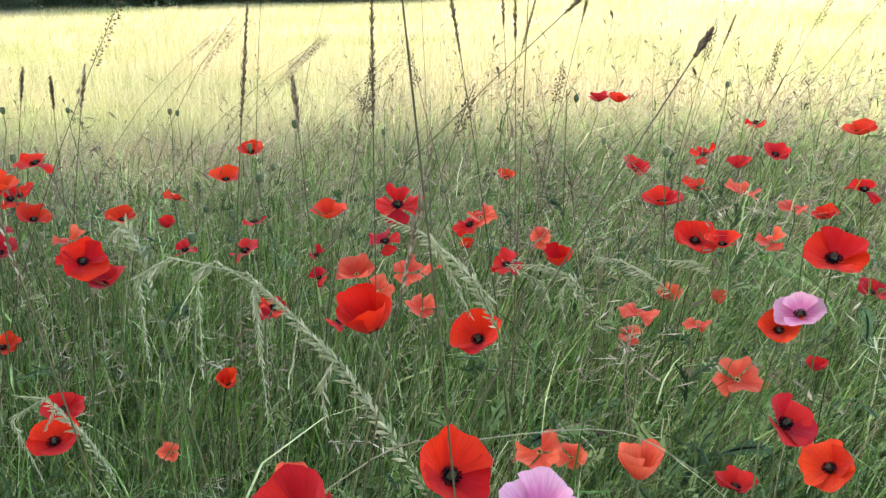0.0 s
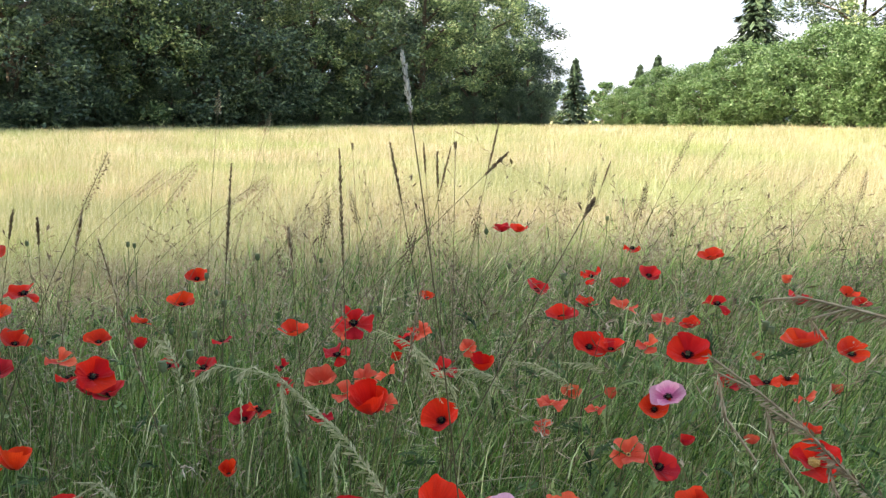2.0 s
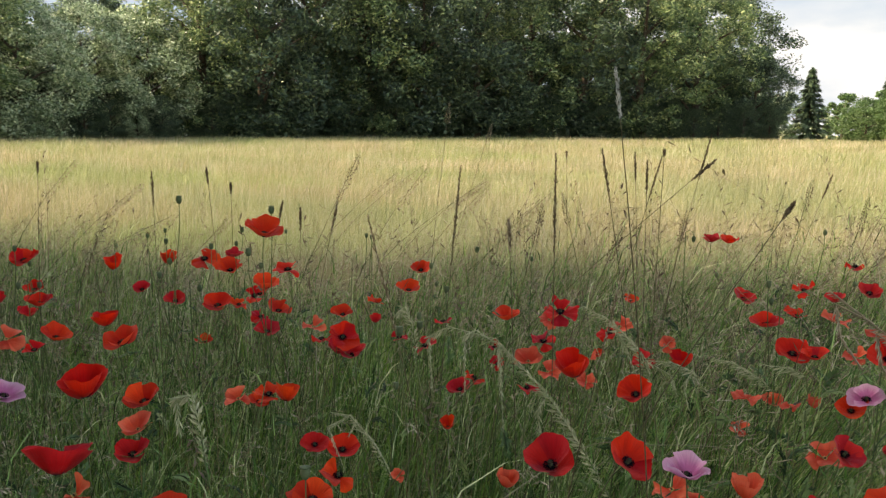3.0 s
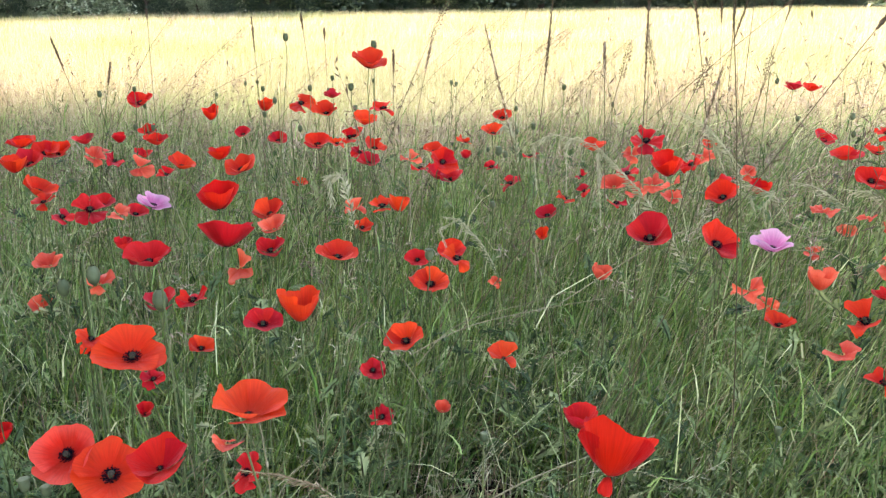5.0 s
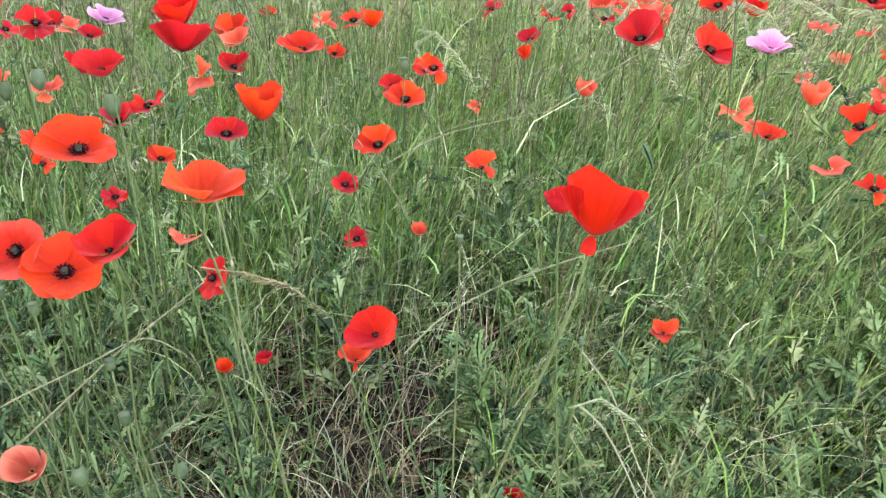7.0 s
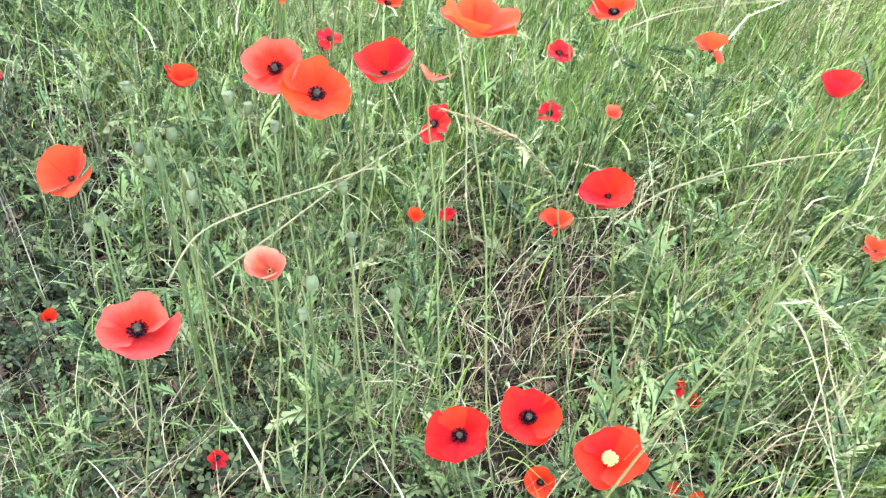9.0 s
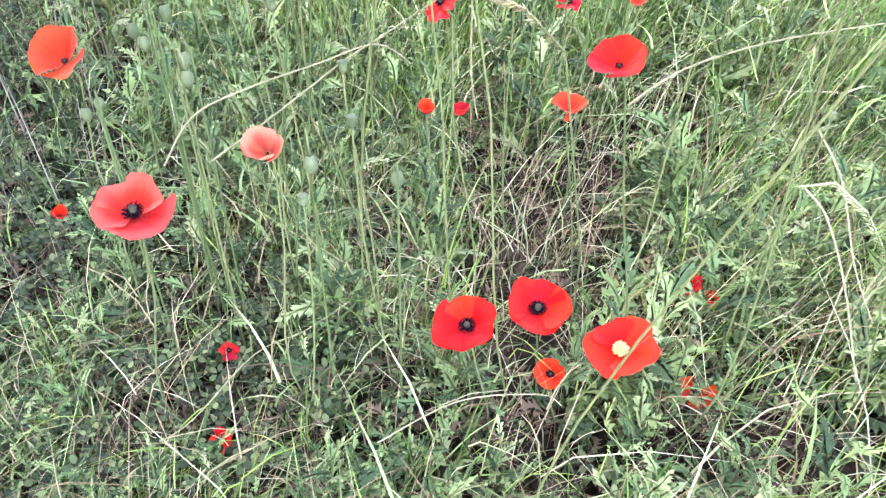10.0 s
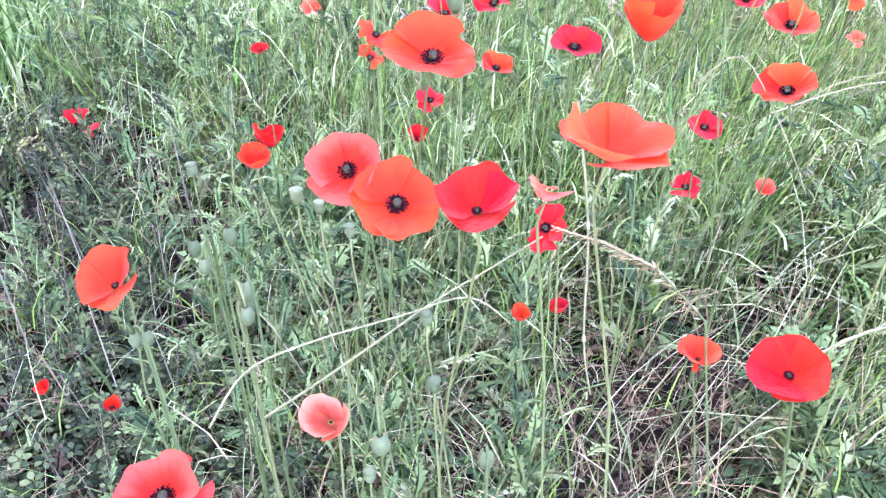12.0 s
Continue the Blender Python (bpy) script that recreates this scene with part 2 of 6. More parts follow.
PETAL = {
    "q": petal_material("plain_orange_petal", (0.62, 0.036, 0.006), (0.7, 0.06, 0.013), -0.02, (0.5, 0.03, 0.01)),
    "b": petal_material("plain_scarlet_petal", (0.52, 0.004, 0.002), (0.56, 0.009, 0.006), -0.02, (0.2, 0.01, 0.01)),
    "r": petal_material("scarlet_petal", (0.54, 0.006, 0.002), (0.62, 0.016, 0.005), 0.14),
    "o": petal_material("orange_petal", (0.60, 0.022, 0.003), (0.68, 0.044, 0.009), 0.08),
    "c": petal_material("crimson_petal", (0.44, 0.005, 0.008), (0.53, 0.013, 0.017), 0.12),
    "l": petal_material("light_red_petal", (0.64, 0.06, 0.024), (0.72, 0.125, 0.064), 0.05, (0.35, 0.03, 0.015)),
    "s": petal_material("pale_salmon_petal", (0.66, 0.13, 0.07), (0.76, 0.24, 0.15), 0.02, (0.5, 0.06, 0.03)),
    "p": petal_material("pink_petal", (0.58, 0.16, 0.33), (0.68, 0.36, 0.48), 0.06, (0.3, 0.08, 0.2)),
    "p2": petal_material("rose_red_petal", (0.57, 0.014, 0.007), (0.68, 0.062, 0.042), 0.1),
    "y": petal_material("clear_red_petal", (0.57, 0.008, 0.002), (0.63, 0.018, 0.005), 0.0, (0.5, 0.08, 0.03)),
}
COLOUR_WORD = {"q": "plain orange", "b": "plain scarlet", "r": "scarlet", "o": "orange-red", "c": "deep crimson", "l": "light red", "s": "pale salmon", "p": "lilac-pink", "p2": "rose-red pale-rimmed", "y": "cream-centred scarlet"}


# ---------------------------------------------------------------- mesh tools
def part(name, bm, material, parent, label=""):
    me = bm if isinstance(bm, bpy.types.Mesh) else bpy.data.meshes.new(name)
    if me is not bm:
        bm.to_mesh(me)
        bm.free()
    if material is not None and not me.materials:
        me.materials.append(material)
    ob = new(name, me)
    if parent is not None:
        ob.parent = parent
    return tagged(ob, label)


def thing(name, label, category, group="", kind=""):
    return tagged(new(name), label, category, group, kind)


def np_mesh(name, verts, quads, tris, smooth=True):
    """A mesh from arrays of corners, four-sided and three-sided faces."""
    me = bpy.data.meshes.new(name)
    verts = np.asarray(verts, dtype=np.float32).reshape(-1, 3)
    quads = np.asarray(quads, dtype=np.int32).reshape(-1, 4)
    tris = np.asarray(tris, dtype=np.int32).reshape(-1, 3)
    me.vertices.add(len(verts))
    me.vertices.foreach_set("co", verts.ravel())
    loops = np.concatenate([quads.ravel(), tris.ravel()])
    me.loops.add(len(loops))
    me.loops.foreach_set("vertex_index", loops)
    n = len(quads) + len(tris)
    me.polygons.add(n)
    starts = np.concatenate([np.arange(len(quads)) * 4, len(quads) * 4 + np.arange(len(tris)) * 3]).astype(np.int32)
    me.polygons.foreach_set("loop_start", starts)
    me.polygons.foreach_set("use_smooth", np.full(n, smooth))
    me.update(calc_edges=True)
    return me


def blades(rng, x, y, z, h, w, lean, az, droop=0.3, levels=4):
    """Grass blades as tapered bent ribbons: roots x, y, z; heights h; widths w; lean (share of height) towards bearing az."""
    n = len(x)
    s = np.linspace(0, 1, levels)
    face = rng.uniform(0, 2 * np.pi, n)
    fx, fy = np.cos(face), np.sin(face)
    lx, ly = np.cos(az) * lean * h, np.sin(az) * lean * h
    verts = np.empty((n, 2 * levels - 1, 3))
    for i, si in enumerate(s):
        bend = si ** 1.8
        cx, cy = x + lx * bend, y + ly * bend
        cz = z + h * (si - droop * lean * si ** 2.5)
        if i == levels - 1:
            verts[:, 2 * i] = np.stack([cx, cy, cz], 1)
        else:
            ww = w * 0.5 * (1 - 0.75 * si ** 2)
            verts[:, 2 * i] = np.stack([cx - fx * ww, cy - fy * ww, cz], 1)
            verts[:, 2 * i + 1] = np.stack([cx + fx * ww, cy + fy * ww, cz], 1)
    base = (np.arange(n) * (2 * levels - 1))[:, None]
    quads = [base + np.array([2 * i, 2 * i + 1, 2 * i + 3, 2 * i + 2]) for i in range(levels - 2)]
    k = 2 * (levels - 2)
    tris = base + np.array([k, k + 1, k + 2])
    return verts.reshape(-1, 3), np.concatenate(quads) if quads else np.zeros((0, 4), int), tris


def scatter_template(rng, tv, tq, tt, x, y, z, size, yaw, tiltx, tilty, bend=0.0):
    """Many turned and scaled copies of a small template, as arrays for one mesh."""
    n, k = len(x), len(tv)
    v = np.repeat(tv[None], n, 0) * size[:, None, None]
    if bend:
        v[:, :, 0] += rng.normal(0, bend, n)[:, None] * (v[:, :, 2] ** 2)
        v[:, :, 1] += rng.normal(0, bend, n)[:, None] * (v[:, :, 2] ** 2)
    ct, st = np.cos(tiltx)[:, None], np.sin(tiltx)[:, None]
    a, b, c = v[:, :, 0], v[:, :, 1] * ct - v[:, :, 2] * st, v[:, :, 1] * st + v[:, :, 2] * ct
    ct, st = np.cos(tilty)[:, None], np.sin(tilty)[:, None]
    a, c = a * ct + c * st, -a * st + c * ct
    cy, sy = np.cos(yaw)[:, None], np.sin(yaw)[:, None]
    v = np.stack([a * cy - b * sy + x[:, None], a * sy + b * cy + y[:, None], c + z[:, None]], 2)
    off = (np.arange(n) * k)[:, None, None]
    q = (np.asarray(tq, int).reshape(1, -1, 4) + off).reshape(-1, 4) if len(tq) else np.zeros((0, 4), int)
    t = (np.asarray(tt, int).reshape(1, -1, 3) + off).reshape(-1, 3) if len(tt) else np.zeros((0, 3), int)
    return v.reshape(-1, 3), q, t


def joined(*sets):
    vs, qs, ts, o = [], [], [], 0
    for v, q, t in sets:
        vs.append(np.asarray(v, float).reshape(-1, 3))
        qs.append(np.asarray(q, int).reshape(-1, 4) + o)
        ts.append(np.asarray(t, int).reshape(-1, 3) + o)
        o += len(vs[-1])
    return np.concatenate(vs), np.concatenate(qs), np.concatenate(ts)


def tube(points, radii, sides=6):
    """A closed tapered tube along points, as arrays."""
    pts = [Vector(p) for p in points]
    v, q = [], []
    up = Vector((0.3, 0.9, 0.2)).normalized()
    for i, p in enumerate(pts):
        d = (pts[min(i + 1, len(pts) - 1)] - pts[max(i - 1, 0)]).normalized()
        a = d.cross(up)
        a = a.normalized() if a.length > 1e-4 else Vector((1, 0, 0))
        b = d.cross(a)
        for k in range(sides):
            an = 2 * math.pi * k / sides
            v.append(p + (a * math.cos(an) + b * math.sin(an)) * radii[i])
    for i in range(len(pts) - 1):
        for k in range(sides):
            q.append((i * sides + k, i * sides + (k + 1) % sides, (i + 1) * sides + (k + 1) % sides, (i + 1) * sides + k))
    v.append(pts[-1])
    t = [((len(pts) - 1) * sides + k, (len(pts) - 1) * sides + (k + 1) % sides, len(v) - 1) for k in range(sides)]
    return np.array([tuple(p) for p in v]), np.array(q, int), np.array(t, int)


def mesh_of(name, arrays, material):
    me = np_mesh(name, *arrays)
    me.materials.append(material)
    return me


def stuff(name, arrays, material, label, category):
    return tagged(new(name, mesh_of(name, arrays, material)), label, category, "", "stuff")


# ---------------------------------------------------------------- ground
def rise(x, y):
    """Gentle unevenness of the ground near the path."""
    return 0.02 * np.sin(1.7 * x + 0.4) * np.cos(1.3 * y) + 0.012 * np.sin(5.1 * x + 2.2 * y)


def far_rise(r):
    """The field climbs a little towards the woods."""
    return 0.011 * np.clip(r - 6, 0, 45)


def ground_sheet():
    """One sheet from the feet of the camera to the horizon, finer near by."""
    r = np.concatenate([[0.0], np.geomspace(0.25, 900, 70)])
    a = np.linspace(0, 2 * np.pi, 73)[:-1]
    v, q = [], []
    for ri in r:
        xs, ys = ri * np.sin(a), 0.6 + ri * np.cos(a)
        zs = rise(xs, ys) * min(1.0, 3.0 / max(ri, 0.5)) + (0.012 * np.random.uniform(-1, 1, 72) if ri < 4 else 0)
        v.append(np.stack([xs, ys, zs + far_rise(ri)], 1))
    for i in range(len(r) - 1):
        for k in range(72):
            q.append((i * 72 + k, (i + 1) * 72 + k, (i + 1) * 72 + (k + 1) % 72, i * 72 + (k + 1) % 72))
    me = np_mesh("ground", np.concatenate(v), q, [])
    me.materials.append(M_SOIL_SHADED)
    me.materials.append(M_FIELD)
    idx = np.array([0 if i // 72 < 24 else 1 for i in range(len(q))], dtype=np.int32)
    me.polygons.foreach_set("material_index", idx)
    return tagged(new("ground", me), "dark crumbly soil with the shade under the meadow painted in, straw-coloured hayfield beyond", "ground", "", "structure")


ground_sheet()


def cloudy_sky():
    """Pale broken cloud low over the land beyond the field."""
    m = bpy.data.materials.new("pale_cloud")
    m.use_nodes = True
    nt = m.node_tree
    nt.nodes.clear()
    out = nt.nodes.new("ShaderNodeOutputMaterial")
    em = nt.nodes.new("ShaderNodeEmission")
    co = nt.nodes.new("ShaderNodeTexCoord")
    mp = nt.nodes.new("ShaderNodeMapping")
    mp.inputs["Scale"].default_value = (0.006, 0.006, 0.016)
    noi = nt.nodes.new("ShaderNodeTexNoise")
    noi.inputs["Scale"].default_value = 1.0
    noi.inputs["Detail"].default_value = 6
    ramp = ramp_of(nt, [(0.36, (0.160, 0.215, 0.300)), (0.5, (0.215, 0.258, 0.325)), (0.62, (0.300, 0.325, 0.375))])
    nt.links.new(co.outputs["Object"], mp.inputs["Vector"])
    nt.links.new(mp.outputs[0], noi.inputs["Vector"])
    nt.links.new(noi.outputs["Fac"], ramp.inputs[0])
    nt.links.new(ramp.outputs[0], em.inputs["Color"])
    nt.links.new(em.outputs[0], out.inputs[0])
    a = np.radians(np.linspace(-70, 75, 30))
    v = np.concatenate([np.stack([700 * np.sin(a), 700 * np.cos(a), np.full(30, z)], 1) for z in (-5.0, 60.0, 150.0, 320.0)])
    q = [(r * 30 + k, r * 30 + k + 1, (r + 1) * 30 + k + 1, (r + 1) * 30 + k) for r in range(3) for k in range(29)]
    me = np_mesh("backdrop", v, q, [])
    me.materials.append(m)
    return tagged(new("backdrop", me), "pale sky with thin broken cloud beyond the woods", "sky", "", "structure")


cloudy_sky()


# ---------------------------------------------------------------- trees
def crown_arrays(rng, height, spread, low, leaves, leaf):
    """Leaves in many uneven clumps, with gaps between them."""
    clumps = max(30, leaves // 150)
    th = rng.uniform(0, 2 * np.pi, clumps)
    zz = rng.uniform(0, 1, clumps)
    prof = np.clip(1.15 * np.sin(np.pi * (0.12 + 0.80 * zz)), 0.25, 1)
    rr = spread * prof * rng.uniform(0.55, 1.05, clumps) * (1 + 0.22 * np.sin(3 * th + 5 * zz))
    cx, cy, cz = rr * np.cos(th), rr * np.sin(th), low + zz * (height - low)
    pick = rng.integers(0, clumps, leaves)
    cs = spread * rng.uniform(0.12, 0.29, clumps)[pick]
    p = rng.normal(0, 1, (leaves, 3))
    p /= np.linalg.norm(p, axis=1)[:, None]
    p *= (rng.uniform(0, 1, leaves) ** 0.4)[:, None]
    c = np.stack([cx[pick], cy[pick], cz[pick]], 1) + p * cs[:, None] * np.array([1, 1, 0.75])
    c[:, 2] = np.maximum(c[:, 2], 0.08)
    a = rng.normal(0, 1, (leaves, 3))
    a[:, 2] *= 0.6
    a /= np.linalg.norm(a, axis=1)[:, None]
    b = np.cross(a, rng.normal(0, 1, (leaves, 3)))
    b /= np.linalg.norm(b, axis=1)[:, None]
    s = leaf * rng.uniform(0.6, 1.4, leaves)[:, None]
    v = np.stack([c - a * s, c + b * s * 0.45, c + a * s, c - b * s * 0.45], 1).reshape(-1, 3)
    q = np.arange(leaves * 4).reshape(-1, 4)
    return v, q, np.zeros((0, 3), int)


def wood_arrays(rng, height, spread, low):
    sets = []
    lean = rng.uniform(-0.3, 0.3, 2)
    pts = [(lean[0] * t * t, lean[1] * t * t, height * 0.8 * t) for t in np.linspace(0, 1, 6)]
    r0 = height * 0.022
    sets.append(tube(pts, [r0 * (1.25 - t) for t in np.linspace(0, 1, 6)], 7))
    for i in range(9):
        t = 0.18 + 0.07 * i
        th = i * 2.4 + rng.uniform(-0.4, 0.4)
        s = Vector((lean[0] * t * t, lean[1] * t * t, height * 0.8 * t))
        e = s + Vector((math.cos(th) * spread * 0.75, math.sin(th) * spread * 0.75, height * 0.16))
        m = s.lerp(e, 0.5) + Vector((0, 0, height * 0.03))
        sets.append(tube([s, m, e], [r0 * 0.5, r0 * 0.3, r0 * 0.08], 5))
    return joined(*sets)


def tree(name, rng, height, spread, low, leaves, leaf, mat, label, category, group):
    t = thing(name, label, category, group)
    part("trunk", mesh_of("trunk", wood_arrays(rng, height, spread, low), M_BARK), None, t)
    part("crown", mesh_of("crown", crown_arrays(rng, height, spread, low, leaves, leaf), mat), None, t)
    return t


def conifer(rng, height, spread):
    t = thing("conifer", "dark narrow conifer far beyond the field", "tree", "distant conifers")
    part("trunk", mesh_of("trunk", tube([(0, 0, 0), (0, 0, height * 0.95)], [height * 0.02, 0.02]), M_BARK), None, t)
    n = 4200
    whorl = rng.integers(0, 15, n)
    zc = 0.06 + 0.9 * (whorl / 14) ** 0.9
    arm = rng.integers(0, 7, n)
    th = arm * 0.9 + whorl * 1.7 + rng.normal(0, 0.16, n)
    reach = spread * (1.02 - zc) ** 0.85 * (0.72 + 0.4 * np.abs(np.sin(arm * 2.3 + whorl * 3.1)))
    along = rng.uniform(0, 1, n) ** 0.6
    rr = reach * along
    z = zc - 0.06 * along * (1 - zc) + rng.normal(0, 0.012, n)
    c = np.stack([rr * np.cos(th), rr * np.sin(th), z * height], 1)
    a = np.stack([np.cos(th), np.sin(th), rng.uniform(-0.9, -0.1, n)], 1) * 0.28
    b = np.stack([-np.sin(th), np.cos(th), rng.uniform(-0.3, 0.3, n)], 1) * 0.12
    v = np.stack([c - a, c + b, c + a, c - b], 1).reshape(-1, 3)
    part("crown", mesh_of("crown", (v, np.arange(4 * n).reshape(-1, 4), []), M_NEEDLE), None, t)
    return t


def polar(bearing, dist):
    b = radians(bearing)
    return 0.1 + dist * math.sin(b), 0.4 + dist * math.cos(b)


rng = np.random.default_rng(11)
dark_trees = [
    tree("woodland_tree", rng, 6.6, 2.7, 0.25, 30000, 0.08, M_LEAF_GREY, "grey-green willow-like tree at the field edge, leafy to the ground", "tree", "trees along the field edge"),
    tree("woodland_tree", rng, 8.5, 3.1, 0.3, 32000, 0.085, M_LEAF_DARK, "dark broad-leaved tree in shade at the field edge", "tree", "trees along the field edge"),
    tree("woodland_tree", rng, 10.0, 3.2, 0.5, 32000, 0.085, M_LEAF_SUN_TINT, "tall mid-green tree rising behind the field edge", "tree", "trees along the field edge"),
]
placed = [0, 0, 0]


def plant(kinds, k, x, y, size, turn):
    """The first of a kind stands where it is needed; the others are copies."""
    m = Matrix.Translation((x, y, float(far_rise(math.hypot(x, y))) - 0.05)) @ Matrix.Rotation(turn, 4, "Z") @ Matrix.Scale(size, 4)
    if not kinds[k].get("set"):
        kinds[k]["set"] = 1
        kinds[k].matrix_basis = m
        return kinds[k]
    c = copy_thing(kinds[k], Matrix.Identity(4))
    c.matrix_basis = m
    return c


for i in range(17):
    f = i / 16
    bearing = -48 + 62 * f
    dist = 44 + 28 * f ** 1.5
    kind = (0, 0, 2, 0)[i % 4] if f < 0.42 else (2 if i in (9, 12, 14, 15) else 1)
    x, y = polar(bearing, dist + rng.uniform(-1.5, 1.5))
    size = 1.5 * rng.uniform(0.86, 1.12) * (0.78 if f < 0.4 else 1.05) * (0.62 if f > 0.95 else 1)
    plant(dark_trees, kind, x, y, size, rng.uniform(0, 6.3))
for i in range(9):
    f = i / 8
    x, y = polar(-46 + 58 * f, 53 + 28 * f ** 1.5)
    plant(dark_trees, 1, x, y, 1.5 * rng.uniform(1.0, 1.15) * 1.12 * (0.6 if f < 0.4 else 1.0), rng.uniform(0, 6.3))

# low dark growth that closes the wood behind the front row
for i in range(22):
    f = i / 21
    x, y = polar(-49 + 63 * f, 51 + 27 * f ** 1.5)
    plant(dark_trees, 1, x, y, rng.uniform(0.85, 1.1) * (0.85 if f < 0.4 else 1.0), rng.uniform(0, 6.3))

# undergrowth at the foot of the wood
for i in range(40):
    f = i / 39
    x, y = polar(-49 + 64 * f, 43.5 + 27 * f ** 1.5 + rng.uniform(-1, 1))
    plant(dark_trees, 1 if i % 3 or f > 0.35 else 0, x, y, rng.uniform(0.3, 0.43), rng.uniform(0, 6.3))

hedge = [
    tree("hedge_shrub", rng, 5.0, 2.9, 0.1, 26000, 0.09, M_LEAF_LIGHT, "sunlit bright green hedge shrub beside the hayfield", "shrub", "hedge shrubs"),
    tree("hedge_shrub", rng, 5.6, 3.0, 0.1, 26000, 0.09, M_LEAF_LIGHT, "sunlit green hedge shrub with dense rounded crown", "shrub", "hedge shrubs"),
]
for i in range(12):
    f = i / 11
    x, y = polar(20.8 + 29 * f, 66 - 18 * f)
    plant(hedge, i % 2, x, y, float(np.interp(f, [0, 0.12, 0.35, 0.6, 1.0], [0.62, 0.9, 1.12, 1.16, 1.22])) * rng.uniform(0.94, 1.06), rng.uniform(0, 6.3))
for i in range(3):
    x, y = polar(35.6 + 3.4 * i, 64 - 3 * i)
    plant(dark_trees, 1 + i % 2, x, y, 1.5, rng.uniform(0, 6.3))

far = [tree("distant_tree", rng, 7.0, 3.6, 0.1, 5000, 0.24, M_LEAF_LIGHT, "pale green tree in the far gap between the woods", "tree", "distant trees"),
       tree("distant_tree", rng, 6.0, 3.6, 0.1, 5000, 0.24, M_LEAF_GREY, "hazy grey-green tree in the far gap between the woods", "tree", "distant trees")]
for i in range(15):
    x, y = polar(11 + 1.4 * i, 105 + 14 * (i % 3))
    plant(far, i % 2, x, y, rng.uniform(0.7, 1.05), rng.uniform(0, 6.3))
con = conifer(rng, 8.0, 2.5)
con.matrix_basis = pose(*polar(17.4, 90), 0)
for b, d, s in ((21.9, 96, 0.95), (23.1, 98, 1.1), (29.4, 77, 1.8), (27.0, 84, 1.05)):
    copy_thing(con, Matrix.Identity(4)).matrix_basis = pose(*polar(b, d), 0) @ Matrix.Scale(s, 4)

# the wood beside the path, whose shade lies over the poppies
shade = [tree("path_tree", rng, 12.5, 3.6, 1.2, 13000, 0.22, M_LEAF_DARK, "tall leafy tree beside the path shading the poppies", "tree", "trees beside the path"),
         tree("path_tree", rng, 11.5, 3.6, 0.6, 13000, 0.22, M_LEAF_DARK, "broad leafy tree beside the path shading the poppies", "tree", "trees beside the path")]
k = 0
for cx in (-7.5, -11.5, -15.5):
    for cy in (0.0, -4.2):
        plant(shade, k % 2, cx + rng.uniform(-0.4, 0.4), cy - 0.05 + (cx + 7.5) * 0.14 + rng.uniform(-0.3, 0.3), rng.uniform(0.96, 1.05), rng.uniform(0, 6.3))
        k += 1

plant(shade, 0, -9.8, -1.9, 1.0, 1.2)
plant(shade, 1, -5.6, -2.6, 0.92, 4.0)

# ---------------------------------------------------------------- meadow and hay
rng = np.random.default_rng(5)


def top_of(x, y):
    """Height of the sward: low near the path, waist-deep further in."""
    h = np.interp(y, [0.2, 0.6, 1.0, 1.6, 2.4, 4.4, 5.5], [0.16, 0.20, 0.30, 0.48, 0.58, 0.62, 0.6])
    return h * (1 + 0.16 * np.sin(2.3 * x + 1.1 * y) * np.cos(1.9 * y - 0.7 * x)) * (1 + 0.15 * np.clip(x, -1, 0.5))


def clump(x, y):
    """Uneven thickness of the growth, 0 to 1."""
    v = np.sin(9.1 * x + 3.3 * np.sin(7.7 * y)) * np.cos(8.3 * y + 2.1 * np.sin(11.9 * x)) + 0.6 * np.sin(23 * x + 4 * y) * np.cos(19 * y - 9 * x)
    return 0.5 + 0.36 * v


def worn(x, y):
    """Thin spots where soil and dead straw show."""
    hit = np.zeros(len(x), bool)
    for cx, cy, rx, ry in ((-1.12, 0.80, 0.3, 0.2), (-1.5, 1.08, 0.32, 0.26), (-0.98, 0.68, 0.16, 0.12), (-1.8, 1.25, 0.25, 0.22), (-1.05, 0.94, 0.12, 0.1), (-0.6, 0.62, 0.12, 0.1), (-0.66, 0.79, 0.1, 0.08), (-0.24, 0.98, 0.14, 0.14), (0.17, 0.9, 0.16, 0.12),
                           (-0.2, 0.74, 0.24, 0.06), (-0.36, 1.22, 0.17, 0.19), (-0.2, 1.48, 0.12, 0.15), (-0.17, 1.12, 0.1, 0.1), (-0.5, 1.02, 0.08, 0.1), (0.1, 0.84, 0.12, 0.06), (-1.7, 1.38, 0.14, 0.2)):
        hit |= np.hypot((x - cx) / rx, (y - cy) / ry) < 1 + 0.35 * np.sin(31 * x + 17 * y)
    return hit


def wedge(n, y0, y1, margin, power=1.0):
    """Random places in the part of the meadow that opens ahead."""
    y = y0 + (y1 - y0) * rng.uniform(0, 1, n) ** power
    half = margin + np.abs(y) * 0.95
    return rng.uniform(-1, 1, n) * half, y


